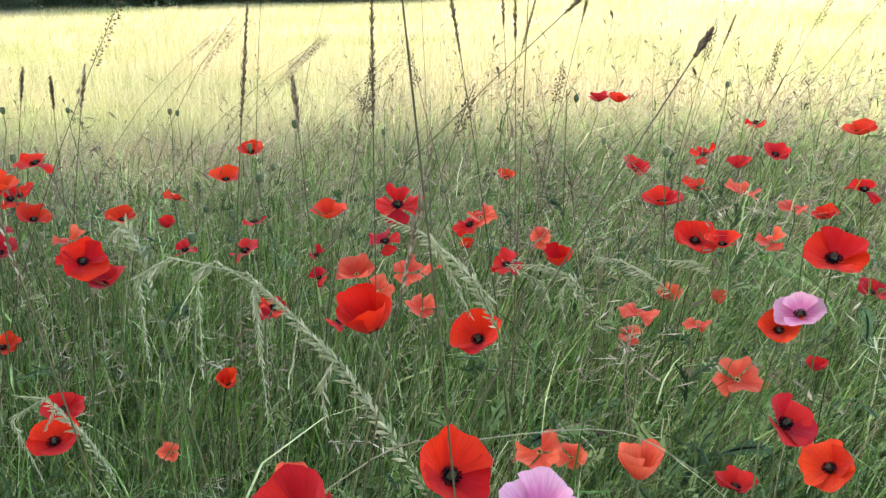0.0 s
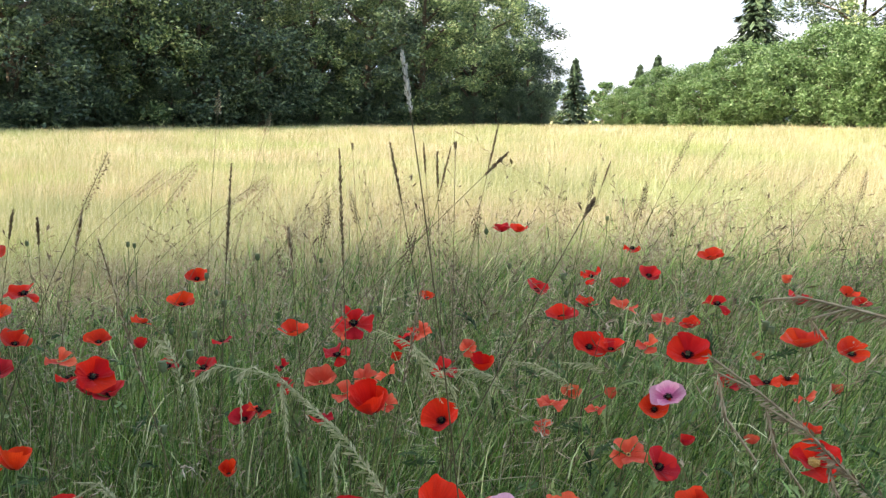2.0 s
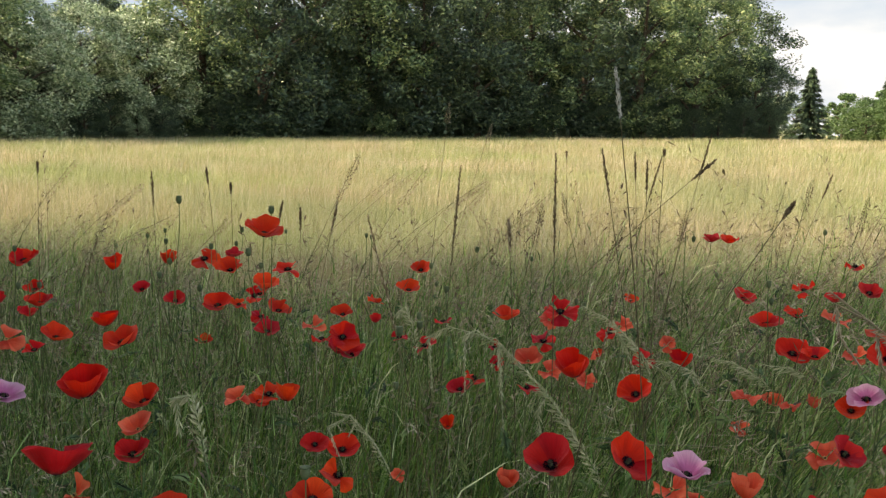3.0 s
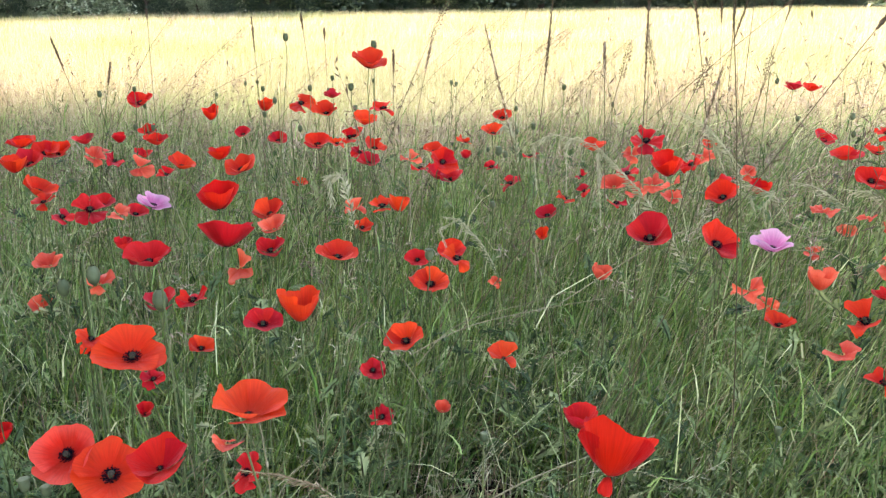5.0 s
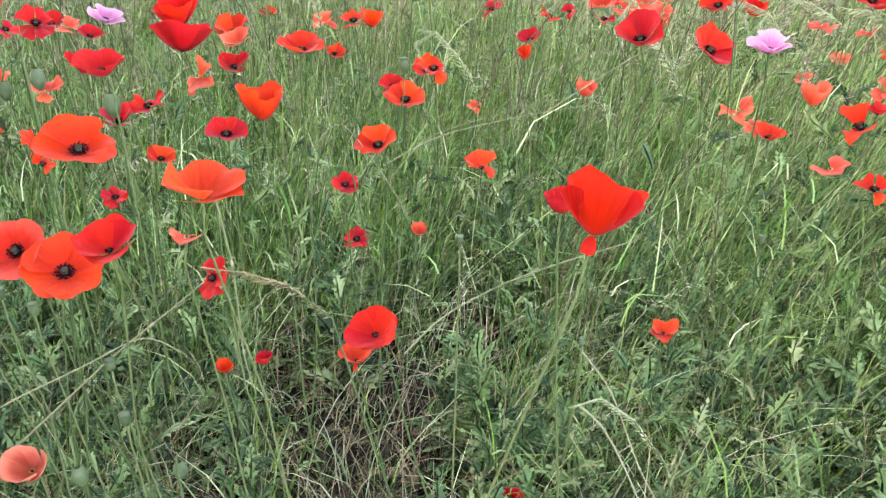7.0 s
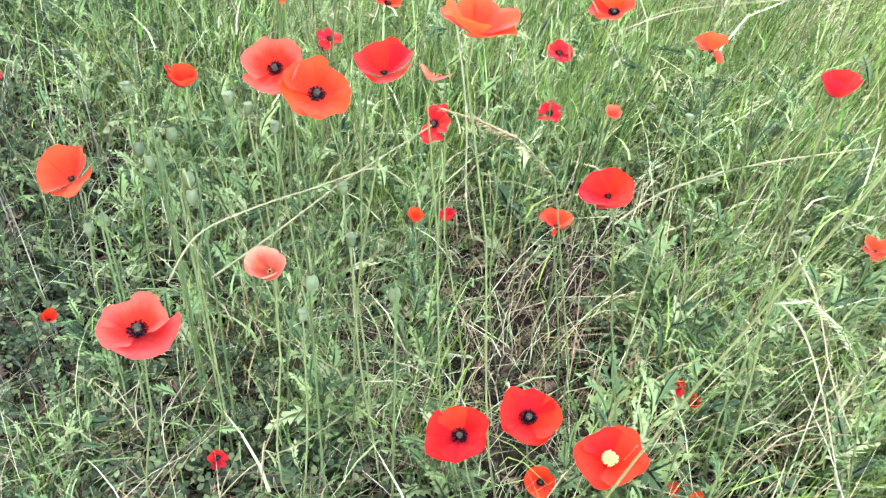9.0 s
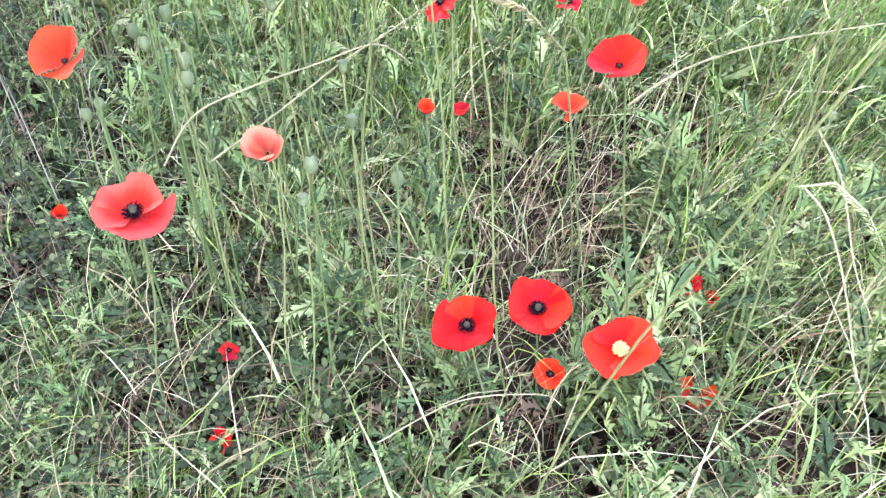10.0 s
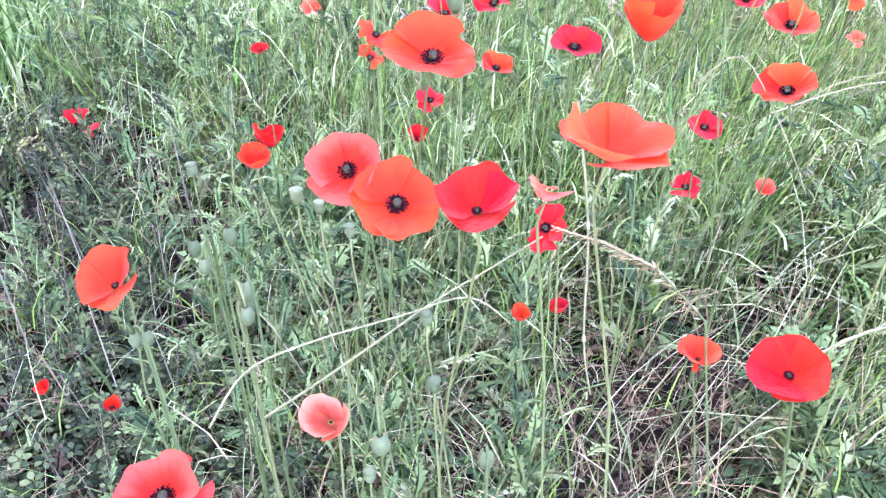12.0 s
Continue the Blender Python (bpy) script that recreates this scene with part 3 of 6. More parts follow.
def sward(n, y0, y1, margin, w0, w1, h0, h1, leans, power=1.0, levels=4, clear=True, tuft=14):
    """Grass growing in tufts: the blades of a tuft fan out from one foot."""
    cx, cy = wedge(n // tuft, y0, y1, margin, power)
    fan = np.repeat(rng.uniform(0.5, 2.1, n // tuft), tuft)
    tall = np.repeat(rng.uniform(0.72, 1.12, n // tuft), tuft)
    x, y = np.repeat(cx, tuft), np.repeat(cy, tuft)
    n = len(x)
    ox, oy = rng.normal(0, 0.016, n) * (1 + 0.5 * y), rng.normal(0, 0.016, n) * (1 + 0.5 * y)
    x, y = x + ox, y + oy
    out = np.arctan2(oy, ox)
    if clear:
        keep = ~(worn(x, y) & (rng.uniform(0, 1, n) < 0.88)) & (np.hypot(x - 0.0, y - 0.2) > 0.16)
        x, y, out, fan, tall = x[keep], y[keep], out[keep], fan[keep], tall[keep]
    gap = clump(x, y)
    keep = rng.uniform(0, 1, len(x)) < np.clip(3.0 * gap - np.where(y < 1.7, 0.95, 0.6), 0.03, 1)
    x, y, out, fan, tall = x[keep], y[keep], out[keep], fan[keep], tall[keep]
    n = len(x)
    h = top_of(x, y) * rng.uniform(h0, h1, n) * tall
    w = rng.uniform(w0, w1, n)
    # each blade leans outwards from its tuft, and all of them a little with the wind
    wind = 0.12 + 0.35 * np.clip(x + 0.2, 0, 1)
    own = fan * np.abs(rng.normal(0.2, leans, n))
    lx, ly = own * np.cos(out) + wind * np.cos(0.25), own * np.sin(out) + wind * np.sin(0.25)
    lean, az = np.hypot(lx, ly), np.arctan2(ly, lx)
    return blades(rng, x, y, rise(x, y) - 0.01, h, w, lean, az, 0.35, levels)


stuff("meadow_grass", joined(sward(17000, 0.25, 1.8, 0.8, 0.0012, 0.0042, 0.4, 1.1, 0.4),
                             sward(86000, 1.5, 4.9, 0.5, 0.0016, 0.0055, 0.45, 1.14, 0.32)), M_BLADE,
      "grey-green fine meadow grass growing thickly in shade", "grass")
def verge(n):
    """Thinner grass to the sides of and behind the way taken."""
    r, b = 6.4 * np.sqrt(rng.uniform(0, 1, n)), rng.uniform(-np.pi, np.pi, n)
    x, y = 0.1 + r * np.sin(b), 0.4 + r * np.cos(b)
    keep = (np.abs(x) > 0.75 + np.abs(y) * 0.93) | (y < 0.26)
    keep &= np.hypot(x, y - 0.2) > 0.35
    x, y = x[keep], y[keep]
    n = len(x)
    h = np.interp(np.hypot(x, y - 0.3), [0.3, 1.2, 3.0], [0.08, 0.2, 0.45]) * rng.uniform(0.5, 1.1, n)
    return blades(rng, x, y, rise(x, y) - 0.01, h, rng.uniform(0.005, 0.014, n), np.abs(rng.normal(0.35, 0.3, n)), rng.uniform(-2, 2, n), 0.35, 3)


stuff("verge_grass", verge(120000), M_BLADE, "short green grass beside the poppies", "grass")
stuff("fresh_grass", joined(sward(8500, 0.3, 1.9, 0.8, 0.0016, 0.0042, 0.45, 0.95, 0.4),
                            sward(25000, 1.4, 4.4, 0.5, 0.0018, 0.005, 0.55, 1.1, 0.34)), M_FRESH,
      "bright green broad-bladed grass among the poppies", "grass")
stuff("dry_grass", joined(sward(5200, 0.3, 2.0, 0.8, 0.0012, 0.003, 0.3, 1.15, 0.5),
                          sward(17000, 1.6, 5.4, 0.6, 0.0013, 0.0027, 0.6, 1.25, 0.34)), M_STRAW,
      "dead pale straw stems tangled through the green grass", "grass")


def tangle(n, y0, y1, l0, l1, w0, w1, flat, high=0.75):
    """Short stems and side shoots going every way through the sward."""
    x, y = wedge(n, y0, y1, 0.75)
    keep = (np.hypot(x, y - 0.2) > 0.2) & ~(((flat > 0.2) | (x < -0.75)) & worn(x, y) & (rng.uniform(0, 1, n) < 0.85)) & (rng.uniform(0, 1, n) < np.clip(2.2 * clump(x + 0.13, y - 0.07) - 0.5, 0.05, 1))
    x, y = x[keep], y[keep]
    n = len(x)
    z = rise(x, y) + top_of(x, y) * rng.uniform(0.0, high, n) ** 1.3
    h = rng.uniform(l0, l1, n)
    return blades(rng, x, y, z, h * rng.uniform(flat, 1.0, n), rng.uniform(w0, w1, n), rng.uniform(0.2, 1.6, n), rng.normal(0.4, 1.8, n), 0.45, 4)


stuff("tangled_shoots", tangle(22000, 0.25, 2.0, 0.05, 0.16, 0.0012, 0.005, 0.4), M_HERB, "grey-green narrow side shoots tangled through the meadow", "grass")
stuff("light_shoots", tangle(12000, 0.25, 2.4, 0.05, 0.2, 0.001, 0.003, 0.4), M_FRESH, "light green thin shoots tangled through the meadow", "grass")
stuff("crossing_blades", joined(tangle(20000, 1.3, 3.4, 0.08, 0.26, 0.0014, 0.0042, 0.3, 1.0), tangle(7000, 3.0, 4.6, 0.1, 0.28, 0.002, 0.005, 0.3, 1.0)), M_BLADE,
      "bent and crossing green blades in the deep meadow", "grass")
stuff("brown_litter", tangle(26000, 0.25, 2.0, 0.05, 0.2, 0.0008, 0.003, 0.1, 0.5), M_LITTER, "brown withered stems lying over the soil", "litter")
x, y = wedge(1900, 0.8, 3.8, 0.5)
stuff("bowed_stems", blades(rng, x, y, rise(x, y), top_of(x, y) * rng.uniform(0.8, 1.25, 1900), rng.uniform(0.0012, 0.0024, 1900),
                            rng.uniform(0.4, 1.5, 1900), rng.normal(0.3, 0.9, 1900), 0.4, 6), M_HEAD_GREEN,
      "long pale grass stems bowed over by the wind", "grass")
stuff("dead_stems", tangle(15000, 0.25, 2.2, 0.08, 0.26, 0.0008, 0.0024, 0.15), M_STRAW, "dead straw lying across the meadow floor", "grass")


def hay(n, r0, r1):
    r = np.exp(rng.uniform(math.log(r0), math.log(r1), n))
    b = np.radians(rng.uniform(-50, 52, n))
    x, y = 0.1 + r * np.sin(b), 0.4 + r * np.cos(b)
    ok = y > 4.2 + 0.1 * x + rng.normal(0, 0.35, n)
    x, y, r = x[ok], y[ok], r[ok]
    n = len(x)
    patch = 0.85 + 0.15 * np.sin(0.5 * x + 0.8 * np.sin(0.33 * y)) * np.cos(0.41 * y)
    h = rng.uniform(0.3, 0.62, n) * patch
    return blades(rng, x, y, far_rise(r), h, np.maximum(0.0022, r * 0.0007) * rng.uniform(0.6, 1.3, n),
                  np.abs(rng.normal(0.75, 0.5, n)), rng.uniform(-2.2, 2.6, n), 0.3, 2)


stuff("hay_grass", hay(430000, 4.3, 74), M_HAY, "sunlit straw-yellow hay grass standing in the open field", "grass")


def lobed_leaf(seed):
    """A deeply and unevenly cut leaf, arching from its foot, of unit length."""
    r = np.random.default_rng(seed)
    bow = r.uniform(0.1, 0.4)
    sway = r.uniform(-0.12, 0.12)
    mid = [(sway * math.sin(3 * u), u * 0.92, bow * math.sin(u * 2.3)) for u in np.linspace(0, 1, 8)]
    v, t = list(mid), []
    for i in range(1, 7):
        u = i / 7
        for sd in (-1, 1):
            if r.uniform() < 0.12:
                continue
            wd = r.uniform(0.5, 1.2) * 0.21 * math.sin(math.pi * (0.18 + 0.72 * u))
            ahead = r.uniform(0.06, 0.2)
            up = r.uniform(-0.05, 0.06)
            c = mid[i]
            v += [(c[0] + sd * wd * 0.6, c[1] + ahead * 0.15, c[2] + up * 0.5), (c[0] + sd * wd, c[1] + ahead, c[2] + up), (c[0] + sd * wd * 0.35, c[1] + ahead * 0.95, c[2] + up * 0.5)]
            a, b, e = len(v) - 3, len(v) - 2, len(v) - 1
            t += [(i - 1, a, i), (a, b, e), (a, e, i)]
    v.append((mid[7][0] + sway * 0.3, 1.1, mid[7][2] - 0.04))
    k = len(v) - 1
    v += [(mid[7][0] - 0.06, 0.98, mid[7][2]), (mid[7][0] + 0.06, 0.97, mid[7][2])]
    t += [(7, k + 1, k), (7, k, k + 2)]
    for i in range(7):
        v.append((mid[i][0] + 0.022, mid[i][1], mid[i][2] - 0.01))
        t.append((i, len(v) - 1, i + 1))
    return np.array(v), [], t


def leaves_at(n, y0, y1, s0, s1, seed):
    tv, tq, tt = lobed_leaf(seed)
    x, y = wedge(n, y0, y1, 0.7)
    top = top_of(x, y)
    keep = ~(worn(x, y) & (rng.uniform(0, 1, n) < 0.85)) & (rng.uniform(0, 1, n) < np.clip(2.2 * clump(0.5 * x + 0.3 * seed, 0.5 * y) - 0.45, 0.02, 1)) & (np.hypot(x, y - 0.2) > 0.2)
    x, y, top = x[keep], y[keep], top[keep]
    n = len(x)
    z = rise(x, y) + top * rng.uniform(0.02, 0.9, n)
    near = np.clip(y / 0.9, 0.55, 1)
    return scatter_template(rng, tv, tq, tt, x, y, z, rng.uniform(s0, s1, n) * near, rng.uniform(0, 6.3, n), rng.normal(0.35, 0.7, n), rng.normal(0, 0.7, n), 4.0)


def leafy_plants(n, y0, y1, seed, side=None):
    """Whole poppy plants: cut leaves set round short upright stems, largest low down."""
    px, py = wedge(n, y0, y1, 0.7)
    if side:
        px = rng.uniform(side[0], side[1], n)
    keep = (~worn(px, py) | bool(side)) & (np.hypot(px, py - 0.2) > 0.25)
    px, py = px[keep], py[keep]
    each = 13
    m = len(px) * each
    k = np.tile(np.arange(each) / each, len(px))
    x0, y0 = np.repeat(px, each), np.repeat(py, each)
    tall = np.repeat(top_of(px, py) * rng.uniform(0.45, 0.95, len(px)), each)
    yaw = np.repeat(rng.uniform(0, 6.3, len(px)), each) + np.tile(np.arange(each) * 2.4, len(px)) + rng.normal(0, 0.3, m)
    size = np.repeat(rng.uniform(0.055, 0.12, len(px)), each) * (1.1 - 0.65 * k) * rng.uniform(0.7, 1.15, m) * np.clip(y0 / 1.0, 0.55, 1)
    tv, tq, tt = lobed_leaf(seed)
    return scatter_template(rng, tv, tq, tt, x0, y0, rise(x0, y0) + tall * k, size, yaw, 0.15 + 0.7 * k + rng.normal(0, 0.25, m), rng.normal(0, 0.35, m), 3.0)


stuff("poppy_leaves", joined(*[leafy_plants(300, 0.35, 2.0, k + 20) for k in range(5)], *[leafy_plants(130, 0.45, 1.35, k + 26) for k in range(2)], *[leaves_at(800, 0.3, 1.9, 0.025, 0.07, k) for k in range(4)], *[leaves_at(1500, 1.6, 3.6, 0.04, 0.09, k) for k in range(4, 7)]), M_LOBED,
      "grey-green deeply lobed poppy leaves low among the grass", "leaves")


def fallen(n, seed):
    """Withered leaves, curled and lying on the soil."""
    tv, tq, tt = lobed_leaf(seed)
    tv = tv * (1.5, 1, 1)
    tv[:, 2] += 1.6 * tv[:, 0] ** 2
    x, y = wedge(n, 0.3, 1.7, 0.75)
    keep = (np.hypot(x, y - 0.2) > 0.2) & (worn(x, y) | (rng.uniform(0, 1, n) < 0.4))
    x, y = x[keep], y[keep]
    n = len(x)
    return scatter_template(rng, tv, tq, tt, x, y, rise(x, y) + rng.uniform(0.004, 0.07, n), rng.uniform(0.018, 0.05, n), rng.uniform(0, 6.3, n), rng.normal(0, 0.5, n), rng.normal(0, 0.5, n), 6.0)


stuff("withered_leaves", joined(*[fallen(1700, k + 50) for k in range(3)]), M_LITTER, "brown curled withered leaves lying on the soil", "leaves")
stuff("shaded_herbs", joined(leafy_plants(60, 0.95, 1.9, 31, (-2.1, -1.15)), leafy_plants(22, 0.7, 1.1, 32, (-1.5, -1.0))), M_HERB_SHADED,
      "green feathery herbs, deep shade painted into their dark leaf colour", "herbs")


def upright_dead(n):
    """Dry grey-brown stems standing over the bare soil."""
    x, y = rng.uniform(-1.9, -0.85, n), rng.uniform(0.55, 1.5, n)
    keep = worn(x, y) | (rng.uniform(0, 1, n) < 0.25)
    x, y = x[keep], y[keep]
    n = len(x)
    return blades(rng, x, y, rise(x, y), rng.uniform(0.12, 0.4, n), rng.uniform(0.0014, 0.003, n), np.abs(rng.normal(0.1, 0.2, n)), rng.uniform(-3, 3, n), 0.2, 4)


stuff("withered_stems", upright_dead(420), M_DEAD, "dry grey-brown stems standing upright over bare soil", "stems")


def small_herb():
    """A sprig of five rounded leaflets."""
    v, q = [], []
    for i in range(5):
        a = i * 1.257
        c, s = math.cos(a), math.sin(a)
        b = len(v)
        for r, w, z in ((0.15, 0.0, 0.02), (0.5, 0.3, 0.1), (0.85, 0.22, 0.09), (1.0, 0.0, 0.04), (0.85, -0.22, 0.09), (0.5, -0.3, 0.1)):
            v.append((r * c - w * s, r * s + w * c, z))
        q += [(b, b + 1, b + 2, b + 3), (b, b + 3, b + 4, b + 5)]
    return np.array(v), q, []


def herbs(n):
    tv, tq, tt = small_herb()
    x = rng.uniform(-1.2, 0.9, n)
    y = rng.uniform(0.25, 0.95, n)
    ok = (x < -0.42 + rng.normal(0, 0.06, n)) | (rng.uniform(0, 1, n) < 0.07)
    x, y = x[ok], y[ok]
    n = len(x)
    return scatter_template(rng, tv, tq, tt, x, y, rise(x, y) + rng.uniform(0.005, 0.11, n), rng.uniform(0.007, 0.017, n),
                            rng.uniform(0, 6.3, n), rng.normal(0, 0.35, n), rng.normal(0, 0.35, n))


stuff("creeping_herbs", herbs(10000), M_HERB_SHADED, "small round-leaved herbs creeping over the soil", "herbs")


def panicle(branches, seed, fat):
    """A thin stem of unit height with an open seed head at its top."""
    r = np.random.default_rng(seed)
    v, q, t = tube([(0, 0, 0), (0.01, 0, 0.4), (0.0, 0.01, 0.75), (0.05, 0, 1.0)], [0.0022, 0.002, 0.0014, 0.0006], 3)
    sets = [(v, q, t)]
    for i in range(branches):
        s = 0.72 + 0.28 * i / branches
        a = i * 2.4
        ln = 0.05 * (1.25 - (s - 0.72) * 2.6)
        base = np.array([0.05 * max(0, (s - 0.7) / 0.3) ** 2, 0, s])
        tip = base + np.array([math.cos(a) * ln + 0.02, math.sin(a) * ln, ln * 0.5 + r.uniform(-0.02, 0.01)])
        sd = np.array([-math.sin(a), math.cos(a), 0]) * 0.0026 * fat
        md = base * 0.45 + tip * 0.55
        sets.append(([base, md + sd, tip, md - sd], [(0, 1, 2, 3)], []))
    return joined(*sets)


def panicles(n, y0, y1, h0, h1, seed, margin=0.6, fat=1.0):
    tv, tq, tt = panicle(15, seed, fat)
    x, y = wedge(n, y0, y1, margin)
    h = top_of(x, y) * rng.uniform(h0, h1, n)
    return scatter_template(rng, tv, tq, tt, x, y, rise(x, y), h, rng.uniform(-1.0, 1.0, n), rng.normal(0, 0.12, n), rng.normal(0.16, 0.22, n), 0.6)


stuff("flowering_grass", joined(panicles(2600, 3.0, 5.6, 0.82, 1.12, 1), panicles(500, 2.0, 3.4, 0.95, 1.2, 2)), M_HEAD,
      "feathery brownish grass panicles at the edge of the shade", "grass")
stuff("dark_flowering_grass", panicles(520, 2.2, 5.2, 1.0, 1.4, 5, 0.6, 1.9), M_HEAD_DARK,
      "thin dark brown grass panicles standing above the meadow", "grass")
stuff("pale_flowering_grass", panicles(130, 1.2, 3.2, 0.9, 1.15, 3), M_HEAD_GREEN,
      "pale green drooping grass panicles among the poppies", "grass")


def nodding(seed, branches=22):
    """A grass stem of unit height that bows over at the top, its fine branches hanging."""
    r = np.random.default_rng(seed)

    def line(u):
        over = max(0.0, u - 0.62)
        return np.array([0.06 * u + 1.5 * over ** 1.7, 0.02 * math.sin(4 * u), u - 1.5 * over ** 2.1])

    sets = [tube([line(u) for u in np.linspace(0, 1, 10)], list(np.linspace(0.0019, 0.0006, 10)), 3)]
    for i in range(branches):
        b = line(0.66 + 0.34 * i / branches)
        a, ln = i * 2.4, 0.045 * (1.2 - 0.8 * i / branches) * r.uniform(0.6, 1.2)
        tip = b + np.array([math.cos(a) * ln * 0.5 + ln * 0.6, math.sin(a) * ln * 0.6, -ln * r.uniform(0.1, 0.7)])
        sd = np.array([-math.sin(a), math.cos(a), 0.3]) * 0.0034
        md = b * 0.4 + tip * 0.6
        sets.append(([b, md + sd, tip, md - sd], [(0, 1, 2, 3)], []))
    return joined(*sets)


def nodders(n, y0, y1, h0, h1, seed):
    tv, tq, tt = nodding(seed)
    x, y = wedge(n, y0, y1, 0.6)
    keep = clump(0.3 * x, 0.3 * y) > 0.42
    x, y = x[keep], y[keep]
    n = len(x)
    return scatter_template(rng, tv, tq, tt, x, y, rise(x, y), top_of(x, y) * rng.uniform(h0, h1, n), rng.normal(0.0, 0.8, n), rng.normal(0, 0.08, n), rng.normal(0.05, 0.12, n), 0.3)


stuff("nodding_grass", joined(nodders(650, 3.0, 5.2, 1.0, 1.42, 61), nodders(110, 1.6, 3.0, 1.0, 1.25, 62)), M_HEAD,
      "pale brown nodding grass panicles above the meadow", "grass")


# ---------------------------------------------------------------- tall stalks
def grass_stalk(base, top, head, style, mat_head, mat_stem, label, thick=0.0011, droop=0.0, fat=1.0):
    """A single tall grass: stem from base to top, and its seed head along the last stretch."""
    r = np.random.default_rng(int(abs(base[0] * 1000 + top[1] * 777 + top[2] * 333)))
    t = thing("grass_stalk", label, "grass stalk", "tall grass stalks")
    b, e = Vector(base), Vector(top)
    t.location = b
    d = e - b
    side = Vector((d.x, d.y, 0)) * 0.18
    pts = []
    for i in range(9):
        s = i / 8
        p = d * s - side * math.sin(math.pi * s) + Vector((d.x, d.y, 0)).normalized() * droop * max(0, s - 0.6) ** 2 * 6
        p.z -= droop * max(0, s - 0.65) ** 2 * 5
        pts.append(p)
    part("stem", mesh_of("stem", tube(pts, [thick * (1.15 - 0.45 * i / 8) for i in range(9)], 5), mat_stem), None, t)
    line = [Vector(pts[i]) for i in range(9)]
    total = sum((line[i + 1] - line[i]).length for i in range(8))

    def at(dist):
        left = dist
        for i in range(7, -1, -1):
            seg = line[i + 1] - line[i]
            if left <= seg.length or i == 0:
                return line[i + 1] - seg.normalized() * left, seg.normalized()
            left -= seg.length

    sets = []
    n = int(38 * fat + head * 260) if style == "spike" else 64
    for i in range(n):
        f = i / (n - 1)
        p, way = at(head * (1 - f))
        a = i * 2.399
        o = way.cross(Vector((math.cos(a), math.sin(a), 0.35))).normalized()
        if style == "spike":
            ln, off = 0.0078 * fat * (0.45 + 0.7 * math.sin(math.pi * min(1, f * 0.9 + 0.1))) * r.uniform(0.5, 1.5), 0.0004
            tip = p + o * (ln * 0.4 + off) + way * ln * 1.3
            wd = 0.0015 * fat
        else:
            ln = min(0.022, head * (0.34 * (1 - f) + 0.09)) * r.uniform(0.6, 1.1)
            tip = p + o * ln * 0.55 + way * ln * 0.6 - Vector((0, 0, ln * (0.35 + droop * 3)))
            wd = min(0.0013 * fat, ln * 0.12)
        m = p.lerp(tip, 0.6)
        w1 = (tip - p).cross(way)
        w1 = w1.normalized() * wd if w1.length > 1e-6 else Vector((wd, 0, 0))
        w2 = (tip - p).cross(w1).normalized() * wd
        if style == "spike":
            sets.append(([p, m + w1, tip, m - w1, m + w2, m - w2], [(0, 1, 2, 3), (0, 4, 2, 5)], []))
        else:
            k = p.lerp(tip, 0.45)
            th = w1 * 0.12
            sets.append(([p - th, p + th, k + th, k - th, k, m + w1, tip, m - w1, m + w2, m - w2], [(0, 1, 2, 3), (4, 5, 6, 7), (4, 8, 6, 9)], []))
    part("seed_head", mesh_of("seed_head", joined(*sets), mat_head), None, t)
    return t


def grass_plume(strands, width, mat, label):
    """A drooping flower head: a bent stalk and hanging strands thickly set with spikelets."""
    t = thing("grass_plume", label, "grass head", "drooping grass heads")
    t.location = strands[0][0]
    o = Vector(strands[0][0])
    r = np.random.default_rng(int(abs(o.x * 900 + o.z * 700)) + 3)
    foot = Vector((o.x + 0.06, o.y + 0.03, 0))
    part("stem", mesh_of("stem", tube([foot - o, (foot - o) * 0.5 + Vector((0.02, 0.01, 0)), Vector((0, 0, 0)), Vector(strands[0][1]) - o],
                                      [0.0014, 0.0012, 0.001, 0.0008], 5), M_STEM), None, t)
    for k, strand in enumerate(strands):
        pts = [Vector(p) - o for p in strand]
        fine = []
        for a, b in zip(pts, pts[1:]):
            fine += [a.lerp(b, i / 6) for i in range(6)]
        fine.append(pts[-1])
        sets = [tube(fine, [0.0006] * len(fine), 4)]
        length = sum((b - a).length for a, b in zip(fine, fine[1:]))
        n = int(min(400, length / (width * 0.11)))
        for i in range(n):
            f = (i + 0.5) / n * (len(fine) - 1)
            j = min(int(f), len(fine) - 2)
            p = fine[j].lerp(fine[j + 1], f - j)
            way = (fine[j + 1] - fine[j]).normalized()
            a = i * 2.399
            side = way.cross(Vector((math.cos(a), math.sin(a), 0.4))).normalized()
            env = (0.5 + 0.8 * math.sin(math.pi * min(0.95, 0.12 + (i + 0.5) / n))) * (1.0 if k == 0 else 0.6)
            ln = width * env * r.uniform(0.6, 1.2)
            tip = p + side * ln * 0.42 + way * ln * 0.8 - Vector((0, 0, ln * 0.35))
            m = p.lerp(tip, 0.5)
            w1 = (tip - p).cross(way).normalized() * ln * 0.085
            w2 = (tip - p).cross(w1).normalized() * ln * 0.085
            sets.append(([p, m + w1, tip, m - w1, m + w2, m - w2], [(0, 1, 2, 3), (0, 4, 2, 5)], []))
        part("strand", mesh_of("strand", joined(*sets), mat), None, t)
    return t


